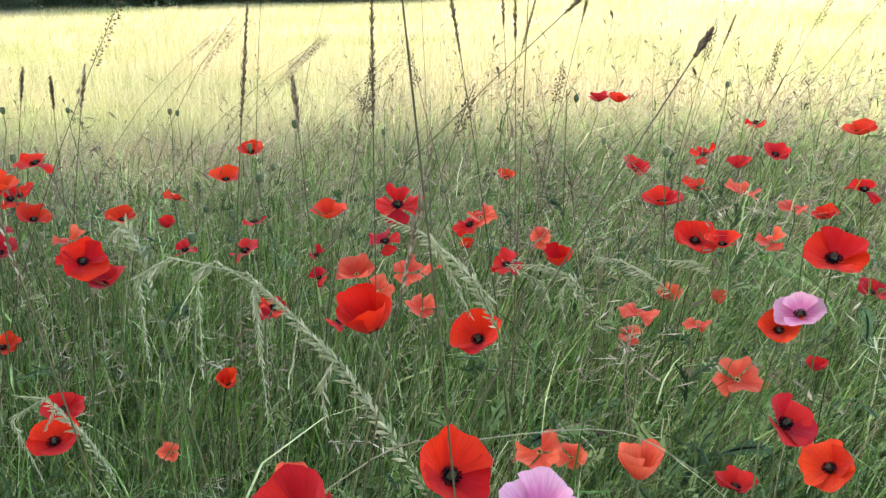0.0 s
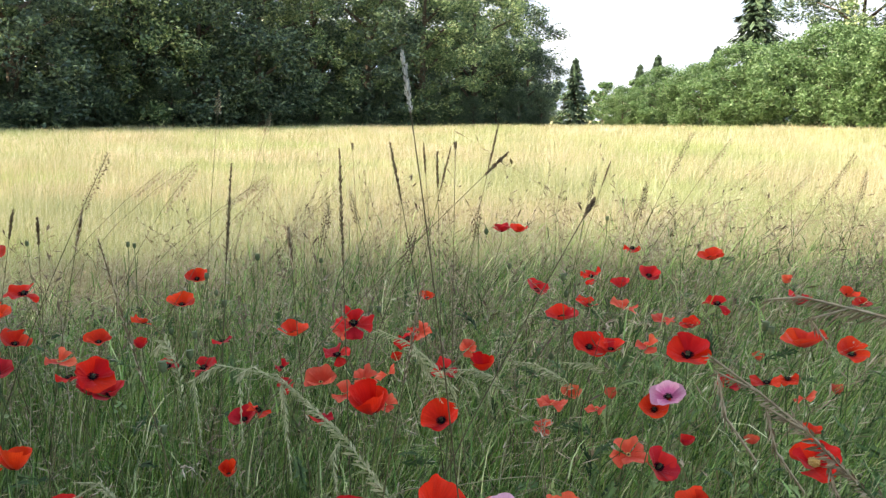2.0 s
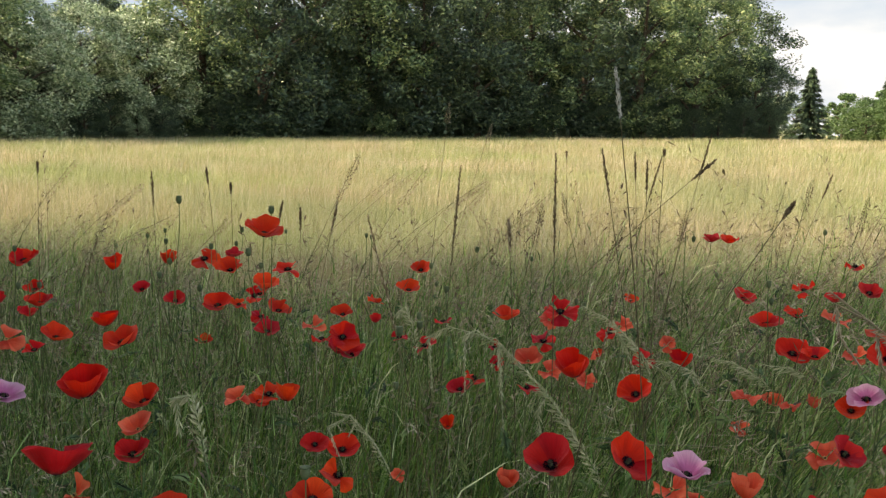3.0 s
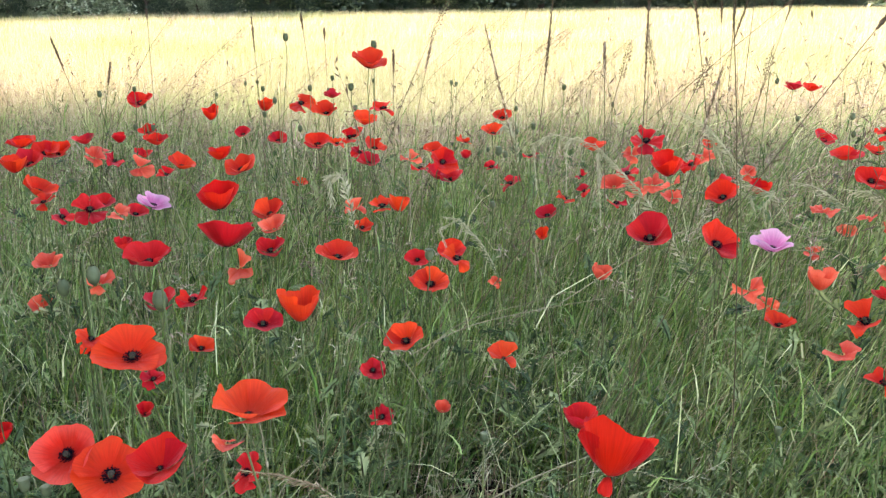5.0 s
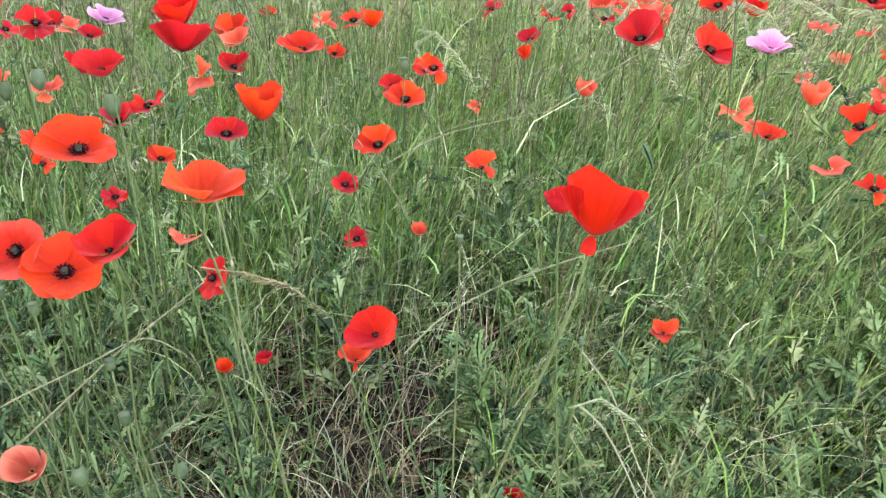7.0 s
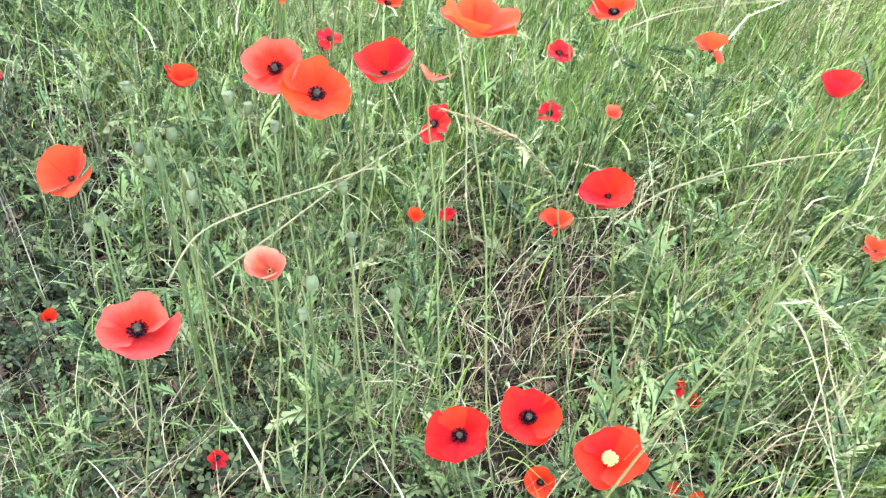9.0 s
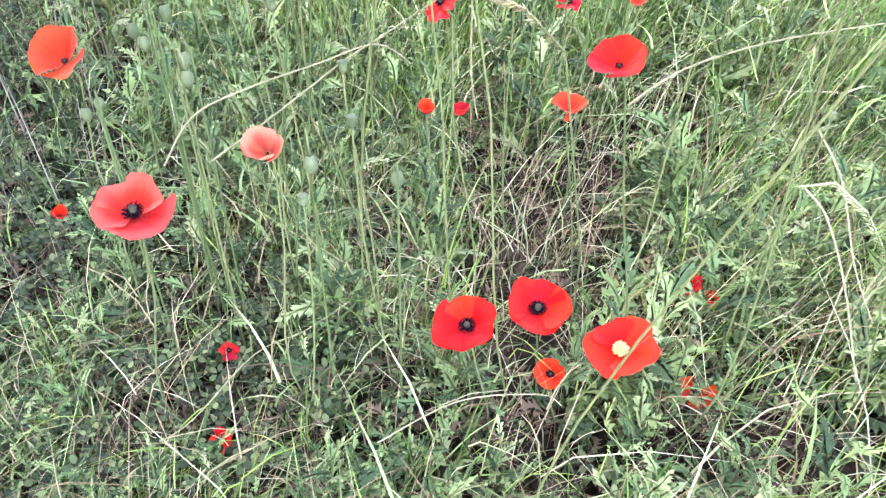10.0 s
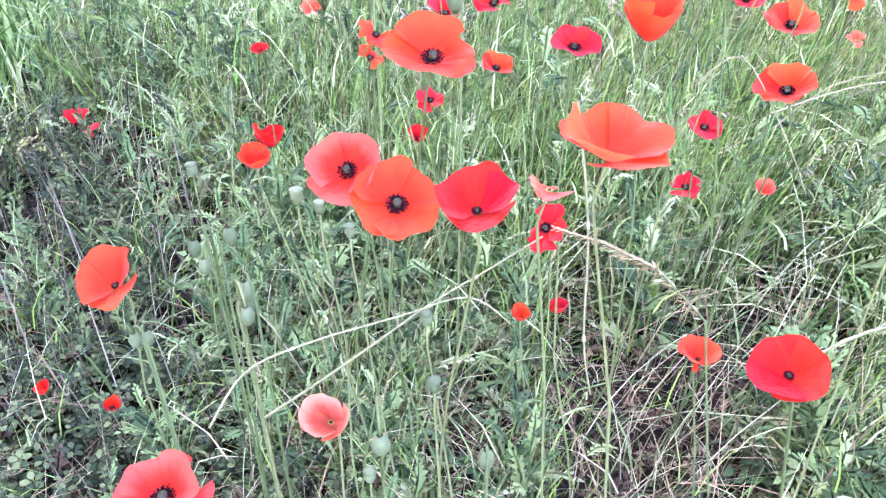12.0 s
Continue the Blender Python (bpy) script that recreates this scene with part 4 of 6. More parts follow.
def dry_stem(points, radius, mat, label):
    """A single long stem arching across the meadow, its ends down in the growth."""
    t = thing("bent_stem", label, "grass stem", "bent grass stems")
    o = Vector(points[0])
    t.location = o
    pts = [Vector(p) - o for p in points]
    fine = []
    n = len(pts)
    for i in range(n - 1):
        p0, p1, p2, p3 = pts[max(i - 1, 0)], pts[i], pts[i + 1], pts[min(i + 2, n - 1)]
        for j in range(5):
            u = j / 5
            fine.append(0.5 * ((2 * p1) + (p2 - p0) * u + (2 * p0 - 5 * p1 + 4 * p2 - p3) * u * u + (3 * p1 - p0 - 3 * p2 + p3) * u ** 3))
    fine.append(pts[-1])
    part("stem", mesh_of("stem", tube(fine, [radius * (1.1 - 0.5 * i / len(fine)) for i in range(len(fine))], 6), mat), None, t)
    for k in (0.35, 0.68):
        c = fine[int(len(fine) * k)]
        d = (fine[int(len(fine) * k) + 1] - c).normalized()
        part("node", mesh_of("node", tube([c - d * 0.003, c - d * 0.001, c + d * 0.001, c + d * 0.003], [radius, radius * 1.5, radius * 1.5, radius], 6), mat), None, t)
    return t


grass_stalk((-0.718, 2.100, 0.000), (-0.447, 2.457, 1.100), 0.146, "panicle", M_HEAD_DARK, M_STEM_DARK, "tall wiry grass stalk with an open brown seed head", 0.001, 0.0, 1.9)
grass_stalk((-0.158, 1.860, 0.000), (-0.134, 2.198, 1.084), 0.210, "spike", M_HEAD_DARK, M_STEM_DARK, "tall dark grass stalk with a narrow brown seed spike", 0.0011, 0.0, 1.0)
grass_stalk((0.095, 1.712, 0.000), (0.088, 2.043, 1.120), 0.225, "spike", M_HEAD_DARK, M_STEM_DARK, "tall dark grass stalk with a narrow brown seed spike", 0.0011, 0.0, 1.0)
grass_stalk((0.316, 1.985, 0.000), (0.201, 2.281, 1.125), 0.140, "spike", M_HEAD_DARK, M_STEM_DARK, "tall dark grass stalk with a narrow brown seed spike", 0.0011, 0.0, 1.0)
grass_stalk((0.288, 1.958, 0.000), (0.336, 2.202, 1.123), 0.013, "spike", M_HEAD_DARK, M_STEM_DARK, "tall dark grass stalk with a narrow brown seed spike", 0.0011, 0.0, 1.0)
grass_stalk((-0.009, 1.979, 0.000), (0.243, 2.132, 0.958), 0.093, "panicle", M_HEAD_DARK, M_STEM_DARK, "tall wiry grass stalk with an open brown seed head", 0.0011, 0.0, 1.9)
grass_stalk((0.289, 2.178, 0.000), (0.425, 2.388, 0.973), 0.088, "panicle", M_HEAD_DARK, M_STEM_DARK, "tall wiry grass stalk with an open brown seed head", 0.0011, 0.0, 1.9)
grass_stalk((-0.086, 1.246, 0.000), (0.467, 1.676, 1.056), 0.038, "spike", M_HEAD_DARK, M_STEM_DARK, "tall dark grass stalk with a narrow brown seed spike", 0.0011, 0.0, 1.0)
grass_stalk((-0.436, 1.674, 0.000), (0.430, 2.111, 1.109), 0.075, "spike", M_HEAD_DARK, M_STEM_DARK, "tall dark grass stalk with a narrow brown seed spike", 0.0011, 0.0, 1.0)
grass_stalk((-1.290, 2.103, 0.000), (-1.558, 2.189, 0.989), 0.097, "spike", M_HEAD_DARK, M_STEM_DARK, "tall dark grass stalk with a narrow brown seed spike", 0.001, 0.0, 1.0)
grass_stalk((-1.458, 2.074, 0.000), (-1.387, 2.204, 0.920), 0.065, "spike", M_HEAD_DARK, M_STEM_DARK, "tall dark grass stalk with a narrow brown seed spike", 0.001, 0.0, 1.0)
grass_stalk((-0.745, 2.317, 0.000), (-0.675, 2.474, 0.963), 0.068, "spike", M_HEAD_DARK, M_STEM_DARK, "tall dark grass stalk with a narrow brown seed spike", 0.001, 0.0, 1.0)
grass_stalk((-0.595, 2.344, 0.000), (-0.624, 2.479, 0.946), 0.068, "spike", M_HEAD_DARK, M_STEM_DARK, "tall dark grass stalk with a narrow brown seed spike", 0.001, 0.0, 1.0)
grass_stalk((-0.085, 2.168, 0.000), (0.063, 2.316, 0.986), 0.103, "panicle", M_HEAD_DARK, M_STEM_DARK, "tall wiry grass stalk with an open brown seed head", 0.0011, 0.0, 1.9)
grass_stalk((-1.005, 2.371, 0.000), (-1.091, 2.517, 1.041), 0.106, "spike", M_HEAD_DARK, M_STEM_DARK, "tall dark grass stalk with a narrow brown seed spike", 0.001, 0.0, 1.0)
grass_stalk((-1.315, 2.259, 0.000), (-1.413, 2.457, 1.066), 0.035, "spike", M_HEAD_DARK, M_STEM_DARK, "tall dark grass stalk with a narrow brown seed spike", 0.001, 0.0, 1.0)
grass_stalk((0.356, 2.567, 0.000), (0.339, 2.838, 1.104), 0.093, "spike", M_HEAD_DARK, M_STEM_DARK, "tall dark grass stalk with a narrow brown seed spike", 0.001, 0.0, 1.0)
grass_stalk((0.226, 2.738, 0.000), (0.434, 2.926, 1.093), 0.146, "spike", M_HEAD_DARK, M_STEM_DARK, "tall dark grass stalk with a narrow brown seed spike", 0.001, 0.0, 1.0)
grass_stalk((0.370, 2.716, 0.000), (0.582, 2.921, 1.161), 0.154, "spike", M_HEAD_DARK, M_STEM_DARK, "tall dark grass stalk with a narrow brown seed spike", 0.001, 0.0, 1.0)
grass_stalk((0.801, 2.814, 0.000), (1.218, 2.926, 1.133), 0.152, "panicle", M_HEAD_DARK, M_STEM_DARK, "tall wiry grass stalk with an open brown seed head", 0.001, 0.0, 1.9)
grass_stalk((0.747, 2.806, 0.000), (1.342, 2.904, 1.114), 0.152, "panicle", M_HEAD, M_STEM_DARK, "tall wiry grass stalk with an open brown seed head", 0.001, 0.0, 1.9)
grass_stalk((1.127, 2.684, 0.000), (1.663, 2.742, 1.068), 0.194, "panicle", M_HEAD_DARK, M_STEM_DARK, "tall wiry grass stalk with an open brown seed head", 0.001, 0.0, 1.9)
grass_stalk((0.793, 3.091, 0.000), (1.062, 3.235, 1.027), 0.096, "spike", M_HEAD_DARK, M_STEM_DARK, "tall dark grass stalk with a narrow brown seed spike", 0.001, 0.0, 1.0)
grass_stalk((0.157, 2.842, 0.000), (0.134, 3.074, 1.098), 0.020, "spike", M_HEAD_DARK, M_STEM_DARK, "tall dark grass stalk with a narrow brown seed spike", 0.001, 0.0, 1.0)
grass_stalk((-0.395, 3.414, 0.000), (-0.151, 3.452, 1.201), 0.086, "panicle", M_HEAD, M_STEM_DARK, "tall wiry grass stalk with an open brown seed head", 0.001, 0.0, 1.9)
grass_stalk((1.543, 2.695, 0.000), (1.769, 2.818, 1.015), 0.102, "panicle", M_HEAD_DARK, M_STEM_DARK, "tall wiry grass stalk with an open brown seed head", 0.001, 0.0, 1.9)
grass_stalk((-0.589, 2.228, 0.000), (-0.463, 2.291, 0.983), 0.088, "spike", M_HEAD, M_STEM_DARK, "tall dark grass stalk with a narrow brown seed spike", 0.001, 0.0, 1.0)
grass_stalk((0.352, 2.515, 0.000), (0.352, 2.627, 1.088), 0.097, "spike", M_HEAD_DARK, M_STEM_DARK, "tall dark grass stalk with a narrow brown seed spike", 0.001, 0.0, 1.0)
grass_stalk((0.272, 2.539, 0.000), (0.114, 2.579, 0.997), 0.097, "panicle", M_HEAD_DARK, M_STEM_DARK, "tall wiry grass stalk with an open brown seed head", 0.001, 0.0, 1.9)
grass_stalk((0.674, 2.668, 0.000), (0.854, 2.790, 1.032), 0.102, "panicle", M_HEAD_DARK, M_STEM_DARK, "tall wiry grass stalk with an open brown seed head", 0.001, 0.0, 1.9)
grass_stalk((0.838, 2.707, 0.000), (1.023, 2.806, 0.984), 0.119, "panicle", M_HEAD_DARK, M_STEM_DARK, "tall wiry grass stalk with an open brown seed head", 0.001, 0.0, 1.9)
grass_stalk((0.040, 1.777, 0.000), (0.000, 1.847, 0.999), 0.066, "spike", M_HEAD, M_STEM_DARK, "tall dark grass stalk with a narrow brown seed spike", 0.001, 0.0, 1.0)
grass_stalk((-0.329, 2.766, 0.000), (-0.262, 2.978, 1.265), 0.077, "panicle", M_HEAD, M_STEM_DARK, "tall wiry grass stalk with an open brown seed head", 0.001, 0.0, 1.9)
grass_stalk((-0.873, 2.540, 0.000), (-0.976, 2.639, 1.048), 0.053, "spike", M_HEAD_DARK, M_STEM_DARK, "tall dark grass stalk with a narrow brown seed spike", 0.001, 0.0, 1.0)
grass_stalk((-0.869, 2.572, 0.000), (-0.900, 2.642, 1.001), 0.035, "spike", M_HEAD_DARK, M_STEM_DARK, "tall dark grass stalk with a narrow brown seed spike", 0.001, 0.0, 1.0)
grass_stalk((-0.442, 2.443, 0.000), (0.035, 2.747, 1.018), 0.194, "panicle", M_HEAD, M_STEM_DARK, "arching pale brown grass panicle nodding in the wind", 0.0009, 0.06, 1.7)
grass_stalk((-1.591, 2.154, 0.000), (-1.178, 2.499, 1.041), 0.177, "panicle", M_HEAD, M_STEM_DARK, "arching pale brown grass panicle nodding in the wind", 0.0009, 0.06, 1.7)
grass_stalk((-1.137, 3.500, 0.000), (-0.486, 3.468, 1.065), 0.211, "panicle", M_HEAD, M_STEM_DARK, "arching pale brown grass panicle nodding in the wind", 0.0009, 0.06, 1.7)
grass_stalk((-0.808, 3.451, 0.000), (-0.227, 3.418, 1.017), 0.211, "panicle", M_HEAD, M_STEM_DARK, "arching pale brown grass panicle nodding in the wind", 0.0009, 0.06, 1.7)
grass_stalk((-0.514, 3.047, 0.000), (-0.045, 3.049, 0.887), 0.220, "panicle", M_HEAD, M_STEM_DARK, "arching pale brown grass panicle nodding in the wind", 0.0009, 0.06, 1.7)
grass_stalk((1.009, 2.815, 0.000), (1.539, 2.856, 1.036), 0.186, "panicle", M_HEAD, M_STEM_DARK, "arching pale brown grass panicle nodding in the wind", 0.0009, 0.06, 1.7)
grass_stalk((-1.816, 2.561, 0.000), (-1.503, 2.675, 1.101), 0.166, "panicle", M_HEAD, M_STEM_DARK, "arching pale brown grass panicle nodding in the wind", 0.0009, 0.06, 1.7)
grass_stalk((-1.894, 2.232, 0.000), (-1.040, 2.411, 0.959), 0.292, "panicle", M_HEAD, M_STEM_DARK, "arching pale brown grass panicle nodding in the wind", 0.0009, 0.06, 1.7)
grass_stalk((-0.659, 2.635, 0.000), (-0.356, 2.732, 1.090), 0.159, "panicle", M_HEAD, M_STEM_DARK, "arching pale brown grass panicle nodding in the wind", 0.0009, 0.06, 1.7)
grass_stalk((-0.571, 2.647, 0.000), (-0.161, 2.751, 1.040), 0.159, "panicle", M_HEAD, M_STEM_DARK, "arching pale brown grass panicle nodding in the wind", 0.0009, 0.06, 1.7)
grass_stalk((-1.194, 2.326, 0.000), (-0.912, 2.526, 0.949), 0.159, "panicle", M_HEAD, M_STEM_DARK, "arching pale brown grass panicle nodding in the wind", 0.0009, 0.06, 1.7)
grass_stalk((-0.889, 3.012, 0.000), (-0.203, 3.149, 1.026), 0.146, "panicle", M_HEAD, M_STEM_DARK, "arching pale brown grass panicle nodding in the wind", 0.0009, 0.06, 1.7)
grass_stalk((-1.110, 3.231, 0.000), (-0.574, 3.363, 1.042), 0.141, "panicle", M_HEAD, M_STEM_DARK, "arching pale brown grass panicle nodding in the wind", 0.0009, 0.06, 1.7)
grass_plume((((0.180, 1.488, 0.619), (0.134, 1.511, 0.691), (0.085, 1.533, 0.757), (0.041, 1.547, 0.800), (-0.002, 1.560, 0.840)), ((0.041, 1.547, 0.800), (0.003, 1.558, 0.832), (0.008, 1.540, 0.779), (0.015, 1.516, 0.706)), ((0.020, 1.554, 0.821), (-0.035, 1.564, 0.852), (-0.052, 1.561, 0.843), (-0.048, 1.533, 0.759)), ((-0.002, 1.560, 0.840), (-0.079, 1.565, 0.856), (-0.110, 1.559, 0.839), (-0.100, 1.533, 0.760)), ((0.079, 1.533, 0.757), (0.068, 1.526, 0.736), (0.073, 1.511, 0.689)),), 0.0186, M_HEAD_GREEN, "pale green drooping oat-like grass head close to the path")
grass_plume((((-0.172, 1.578, 0.579), (-0.212, 1.598, 0.639), (-0.255, 1.611, 0.678), (-0.286, 1.612, 0.681)), ((-0.212, 1.598, 0.639), (-0.243, 1.608, 0.669), (-0.256, 1.600, 0.645)), ((-0.255, 1.611, 0.678), (-0.293, 1.604, 0.658), (-0.257, 1.582, 0.589)), ((-0.230, 1.604, 0.657), (-0.206, 1.596, 0.633), (-0.181, 1.585, 0.598)),), 0.0130, M_HEAD_GREEN, "pale green drooping oat-like grass head close to the path")
grass_plume((((0.439, 2.007, 0.595), (0.394, 2.028, 0.657), (0.348, 2.034, 0.675), (0.293, 2.034, 0.677)), ((0.394, 2.028, 0.657), (0.375, 2.019, 0.631), (0.384, 2.005, 0.587)),), 0.0191, M_HEAD_GREEN, "pale green drooping oat-like grass head close to the path")
grass_plume((((0.559, 2.019, 0.628), (0.523, 2.028, 0.655), (0.477, 2.036, 0.680), (0.436, 2.038, 0.687)), ((0.293, 2.034, 0.677), (0.348, 2.025, 0.649), (0.361, 2.012, 0.609)),), 0.0191, M_HEAD_GREEN, "pale green drooping oat-like grass head close to the path")
grass_plume((((0.643, 2.077, 0.645), (0.613, 2.082, 0.659), (0.546, 2.084, 0.666)),), 0.0199, M_HEAD_GREEN, "pale green drooping oat-like grass head close to the path")
grass_plume((((0.358, 0.878, 0.976), (0.332, 0.880, 1.000), (0.305, 0.882, 1.027), (0.279, 0.884, 1.048), (0.253, 0.885, 1.067)), ((0.305, 0.882, 1.027), (0.282, 0.882, 1.041), (0.284, 0.874, 1.022), (0.294, 0.865, 1.005)), ((0.279, 0.884, 1.048), (0.257, 0.883, 1.059), (0.258, 0.875, 1.040), (0.269, 0.865, 1.022)), ((0.335, 0.885, 0.998), (0.319, 0.885, 1.010), (0.320, 0.879, 0.997), (0.326, 0.874, 0.987)),), 0.0078, M_HEAD, "pale straw-coloured grass head bowed over close to the path")
grass_plume((((0.395, 0.909, 1.061), (0.367, 0.909, 1.074), (0.340, 0.908, 1.081), (0.313, 0.907, 1.088), (0.293, 0.904, 1.088)), ((0.340, 0.908, 1.081), (0.317, 0.905, 1.077), (0.322, 0.897, 1.066)),), 0.0075, M_HEAD, "pale straw-coloured grass head bowed over close to the path")
grass_plume((((0.241, 1.540, 0.785), (0.217, 1.545, 0.837), (0.176, 1.546, 0.880), (0.132, 1.543, 0.902)), ((0.176, 1.546, 0.880), (0.195, 1.543, 0.846), (0.214, 1.539, 0.802)), ((0.217, 1.545, 0.837), (0.231, 1.544, 0.820), (0.236, 1.541, 0.794)),), 0.0170, M_HEAD_GREEN, "pale straw-coloured grass head bowed over the poppies")
grass_plume((((-0.152, 1.685, 0.758), (-0.159, 1.694, 0.819), (-0.175, 1.697, 0.855), (-0.190, 1.693, 0.839)),), 0.0198, M_HEAD_GREEN, "pale straw-coloured grass head bowed over the poppies")
grass_plume((((-0.328, 1.205, 0.764), (-0.337, 1.215, 0.803), (-0.351, 1.225, 0.845), (-0.369, 1.220, 0.841), (-0.362, 1.210, 0.803)),), 0.0194, M_HEAD_GREEN, "pale straw-coloured grass head bowed over the poppies")
grass_plume((((-0.214, 0.855, 0.554), (-0.260, 0.856, 0.588), (-0.300, 0.845, 0.604), (-0.336, 0.831, 0.614)),), 0.0106, M_STRAW, "pale straw-coloured grass head bowed over the poppies")
grass_plume((((0.141, 0.872, 0.401), (0.103, 0.892, 0.440), (0.067, 0.896, 0.461), (0.036, 0.880, 0.457)),), 0.0085, M_HEAD_GREEN, "pale green drooping oat-like grass head close to the path")
grass_stalk((0.231, 1.165, 0.000), (0.155, 1.357, 1.251), 0.066, "spike", M_HEAD_GREY, M_STEM_DARK, "slender seeding grass stalk with loose grey heads", 0.0009, 0.01, 0.9)
dry_stem(((-0.093, 0.887, 0.544), (-0.039, 0.917, 0.582), (0.076, 0.944, 0.593), (0.194, 0.952, 0.565), (0.354, 0.957, 0.515)), 0.00057, M_STEM, "long green grass stem arching over the meadow")
dry_stem(((-0.241, 1.208, 0.561), (-0.191, 1.243, 0.613), (-0.098, 1.275, 0.642), (-0.004, 1.302, 0.661), (0.063, 1.295, 0.621)), 0.00078, M_DRY_STEM, "long pale dry grass stem arching through the meadow")
dry_stem(((-0.552, 0.634, 0.449), (-0.540, 0.673, 0.487), (-0.500, 0.710, 0.510), (-0.438, 0.756, 0.533), (-0.390, 0.790, 0.550), (-0.352, 0.793, 0.536)), 0.00106, M_DRY_STEM, "long pale dry grass stem arching through the meadow")
dry_stem(((-0.150, 0.900, 0.486), (-0.115, 0.939, 0.513), (-0.065, 0.977, 0.533), (-0.001, 1.017, 0.549), (0.097, 1.072, 0.565)), 0.00113, M_DRY_STEM, "long pale dry grass stem arching through the meadow")
dry_stem(((0.041, 0.966, 0.473), (0.081, 0.945, 0.431), (0.119, 0.901, 0.365), (0.156, 0.874, 0.318)), 0.00113, M_DRY_STEM, "long pale dry grass stem arching through the meadow")
dry_stem(((0.044, 0.911, 0.436), (0.075, 0.903, 0.412), (0.114, 0.875, 0.356), (0.157, 0.829, 0.275)), 0.00131, M_DRY_STEM, "long pale dry grass stem arching through the meadow")
dry_stem(((-0.357, 0.907, 0.686), (-0.320, 0.861, 0.604), (-0.296, 0.814, 0.530), (-0.278, 0.794, 0.493)), 0.00110, M_DRY_STEM, "long green grass stem arching over the meadow")
dry_stem(((-0.305, 1.197, 0.686), (-0.304, 1.126, 0.599), (-0.309, 1.043, 0.504), (-0.318, 0.989, 0.446)), 0.00078, M_STEM, "long green grass stem arching over the meadow")
dry_stem(((-0.531, 0.677, 0.433), (-0.488, 0.732, 0.468), (-0.436, 0.802, 0.514), (-0.402, 0.843, 0.538), (-0.368, 0.884, 0.563)), 0.00120, M_DRY_STEM, "long pale dry grass stem arching through the meadow")
dry_stem(((-0.323, 1.030, 0.539), (-0.277, 1.092, 0.708), (-0.241, 1.134, 0.821), (-0.231, 1.158, 0.891)), 0.00080, M_STEM, "long green grass stem arching over the meadow")
dry_stem(((-0.302, 1.069, 0.652), (-0.268, 1.085, 0.680), (-0.213, 1.077, 0.616), (-0.181, 1.069, 0.567)), 0.00080, M_DRY_STEM, "long pale dry grass stem arching through the meadow")
dry_stem(((-0.039, 1.343, 0.625), (0.126, 1.416, 0.724), (0.212, 1.437, 0.728), (0.342, 1.463, 0.719), (0.423, 1.465, 0.672)), 0.00080, M_DRY_STEM, "long pale dry grass stem arching through the meadow")
dry_stem(((-0.242, 1.177, 0.593), (-0.166, 1.208, 0.630), (-0.065, 1.239, 0.653), (0.029, 1.265, 0.668)), 0.00078, M_DRY_STEM, "long pale dry grass stem arching through the meadow")
dry_stem(((-0.507, 0.488, 0.187), (-0.481, 0.518, 0.208), (-0.440, 0.585, 0.265), (-0.396, 0.623, 0.288), (-0.361, 0.662, 0.314)), 0.00083, M_DRY_STEM, "long pale dry grass stem arching through the meadow")
dry_stem(((-0.290, 0.584, 0.196), (-0.224, 0.646, 0.234), (-0.146, 0.686, 0.244), (-0.120, 0.689, 0.236)), 0.00083, M_DRY_STEM, "long pale dry grass stem arching through the meadow")
grass_stalk((0.036, 1.309, 0.000), (0.181, 1.450, 0.983), 0.124, "spike", M_HEAD, M_STEM_DARK, "tawny brown grass spike close to the path", 0.001, 0, 0.75)
grass_stalk((0.020, 1.293, 0.000), (-0.182, 1.444, 1.045), 0.170, "spike", M_HEAD, M_STEM_DARK, "tawny brown grass spike close to the path", 0.001, 0, 0.75)


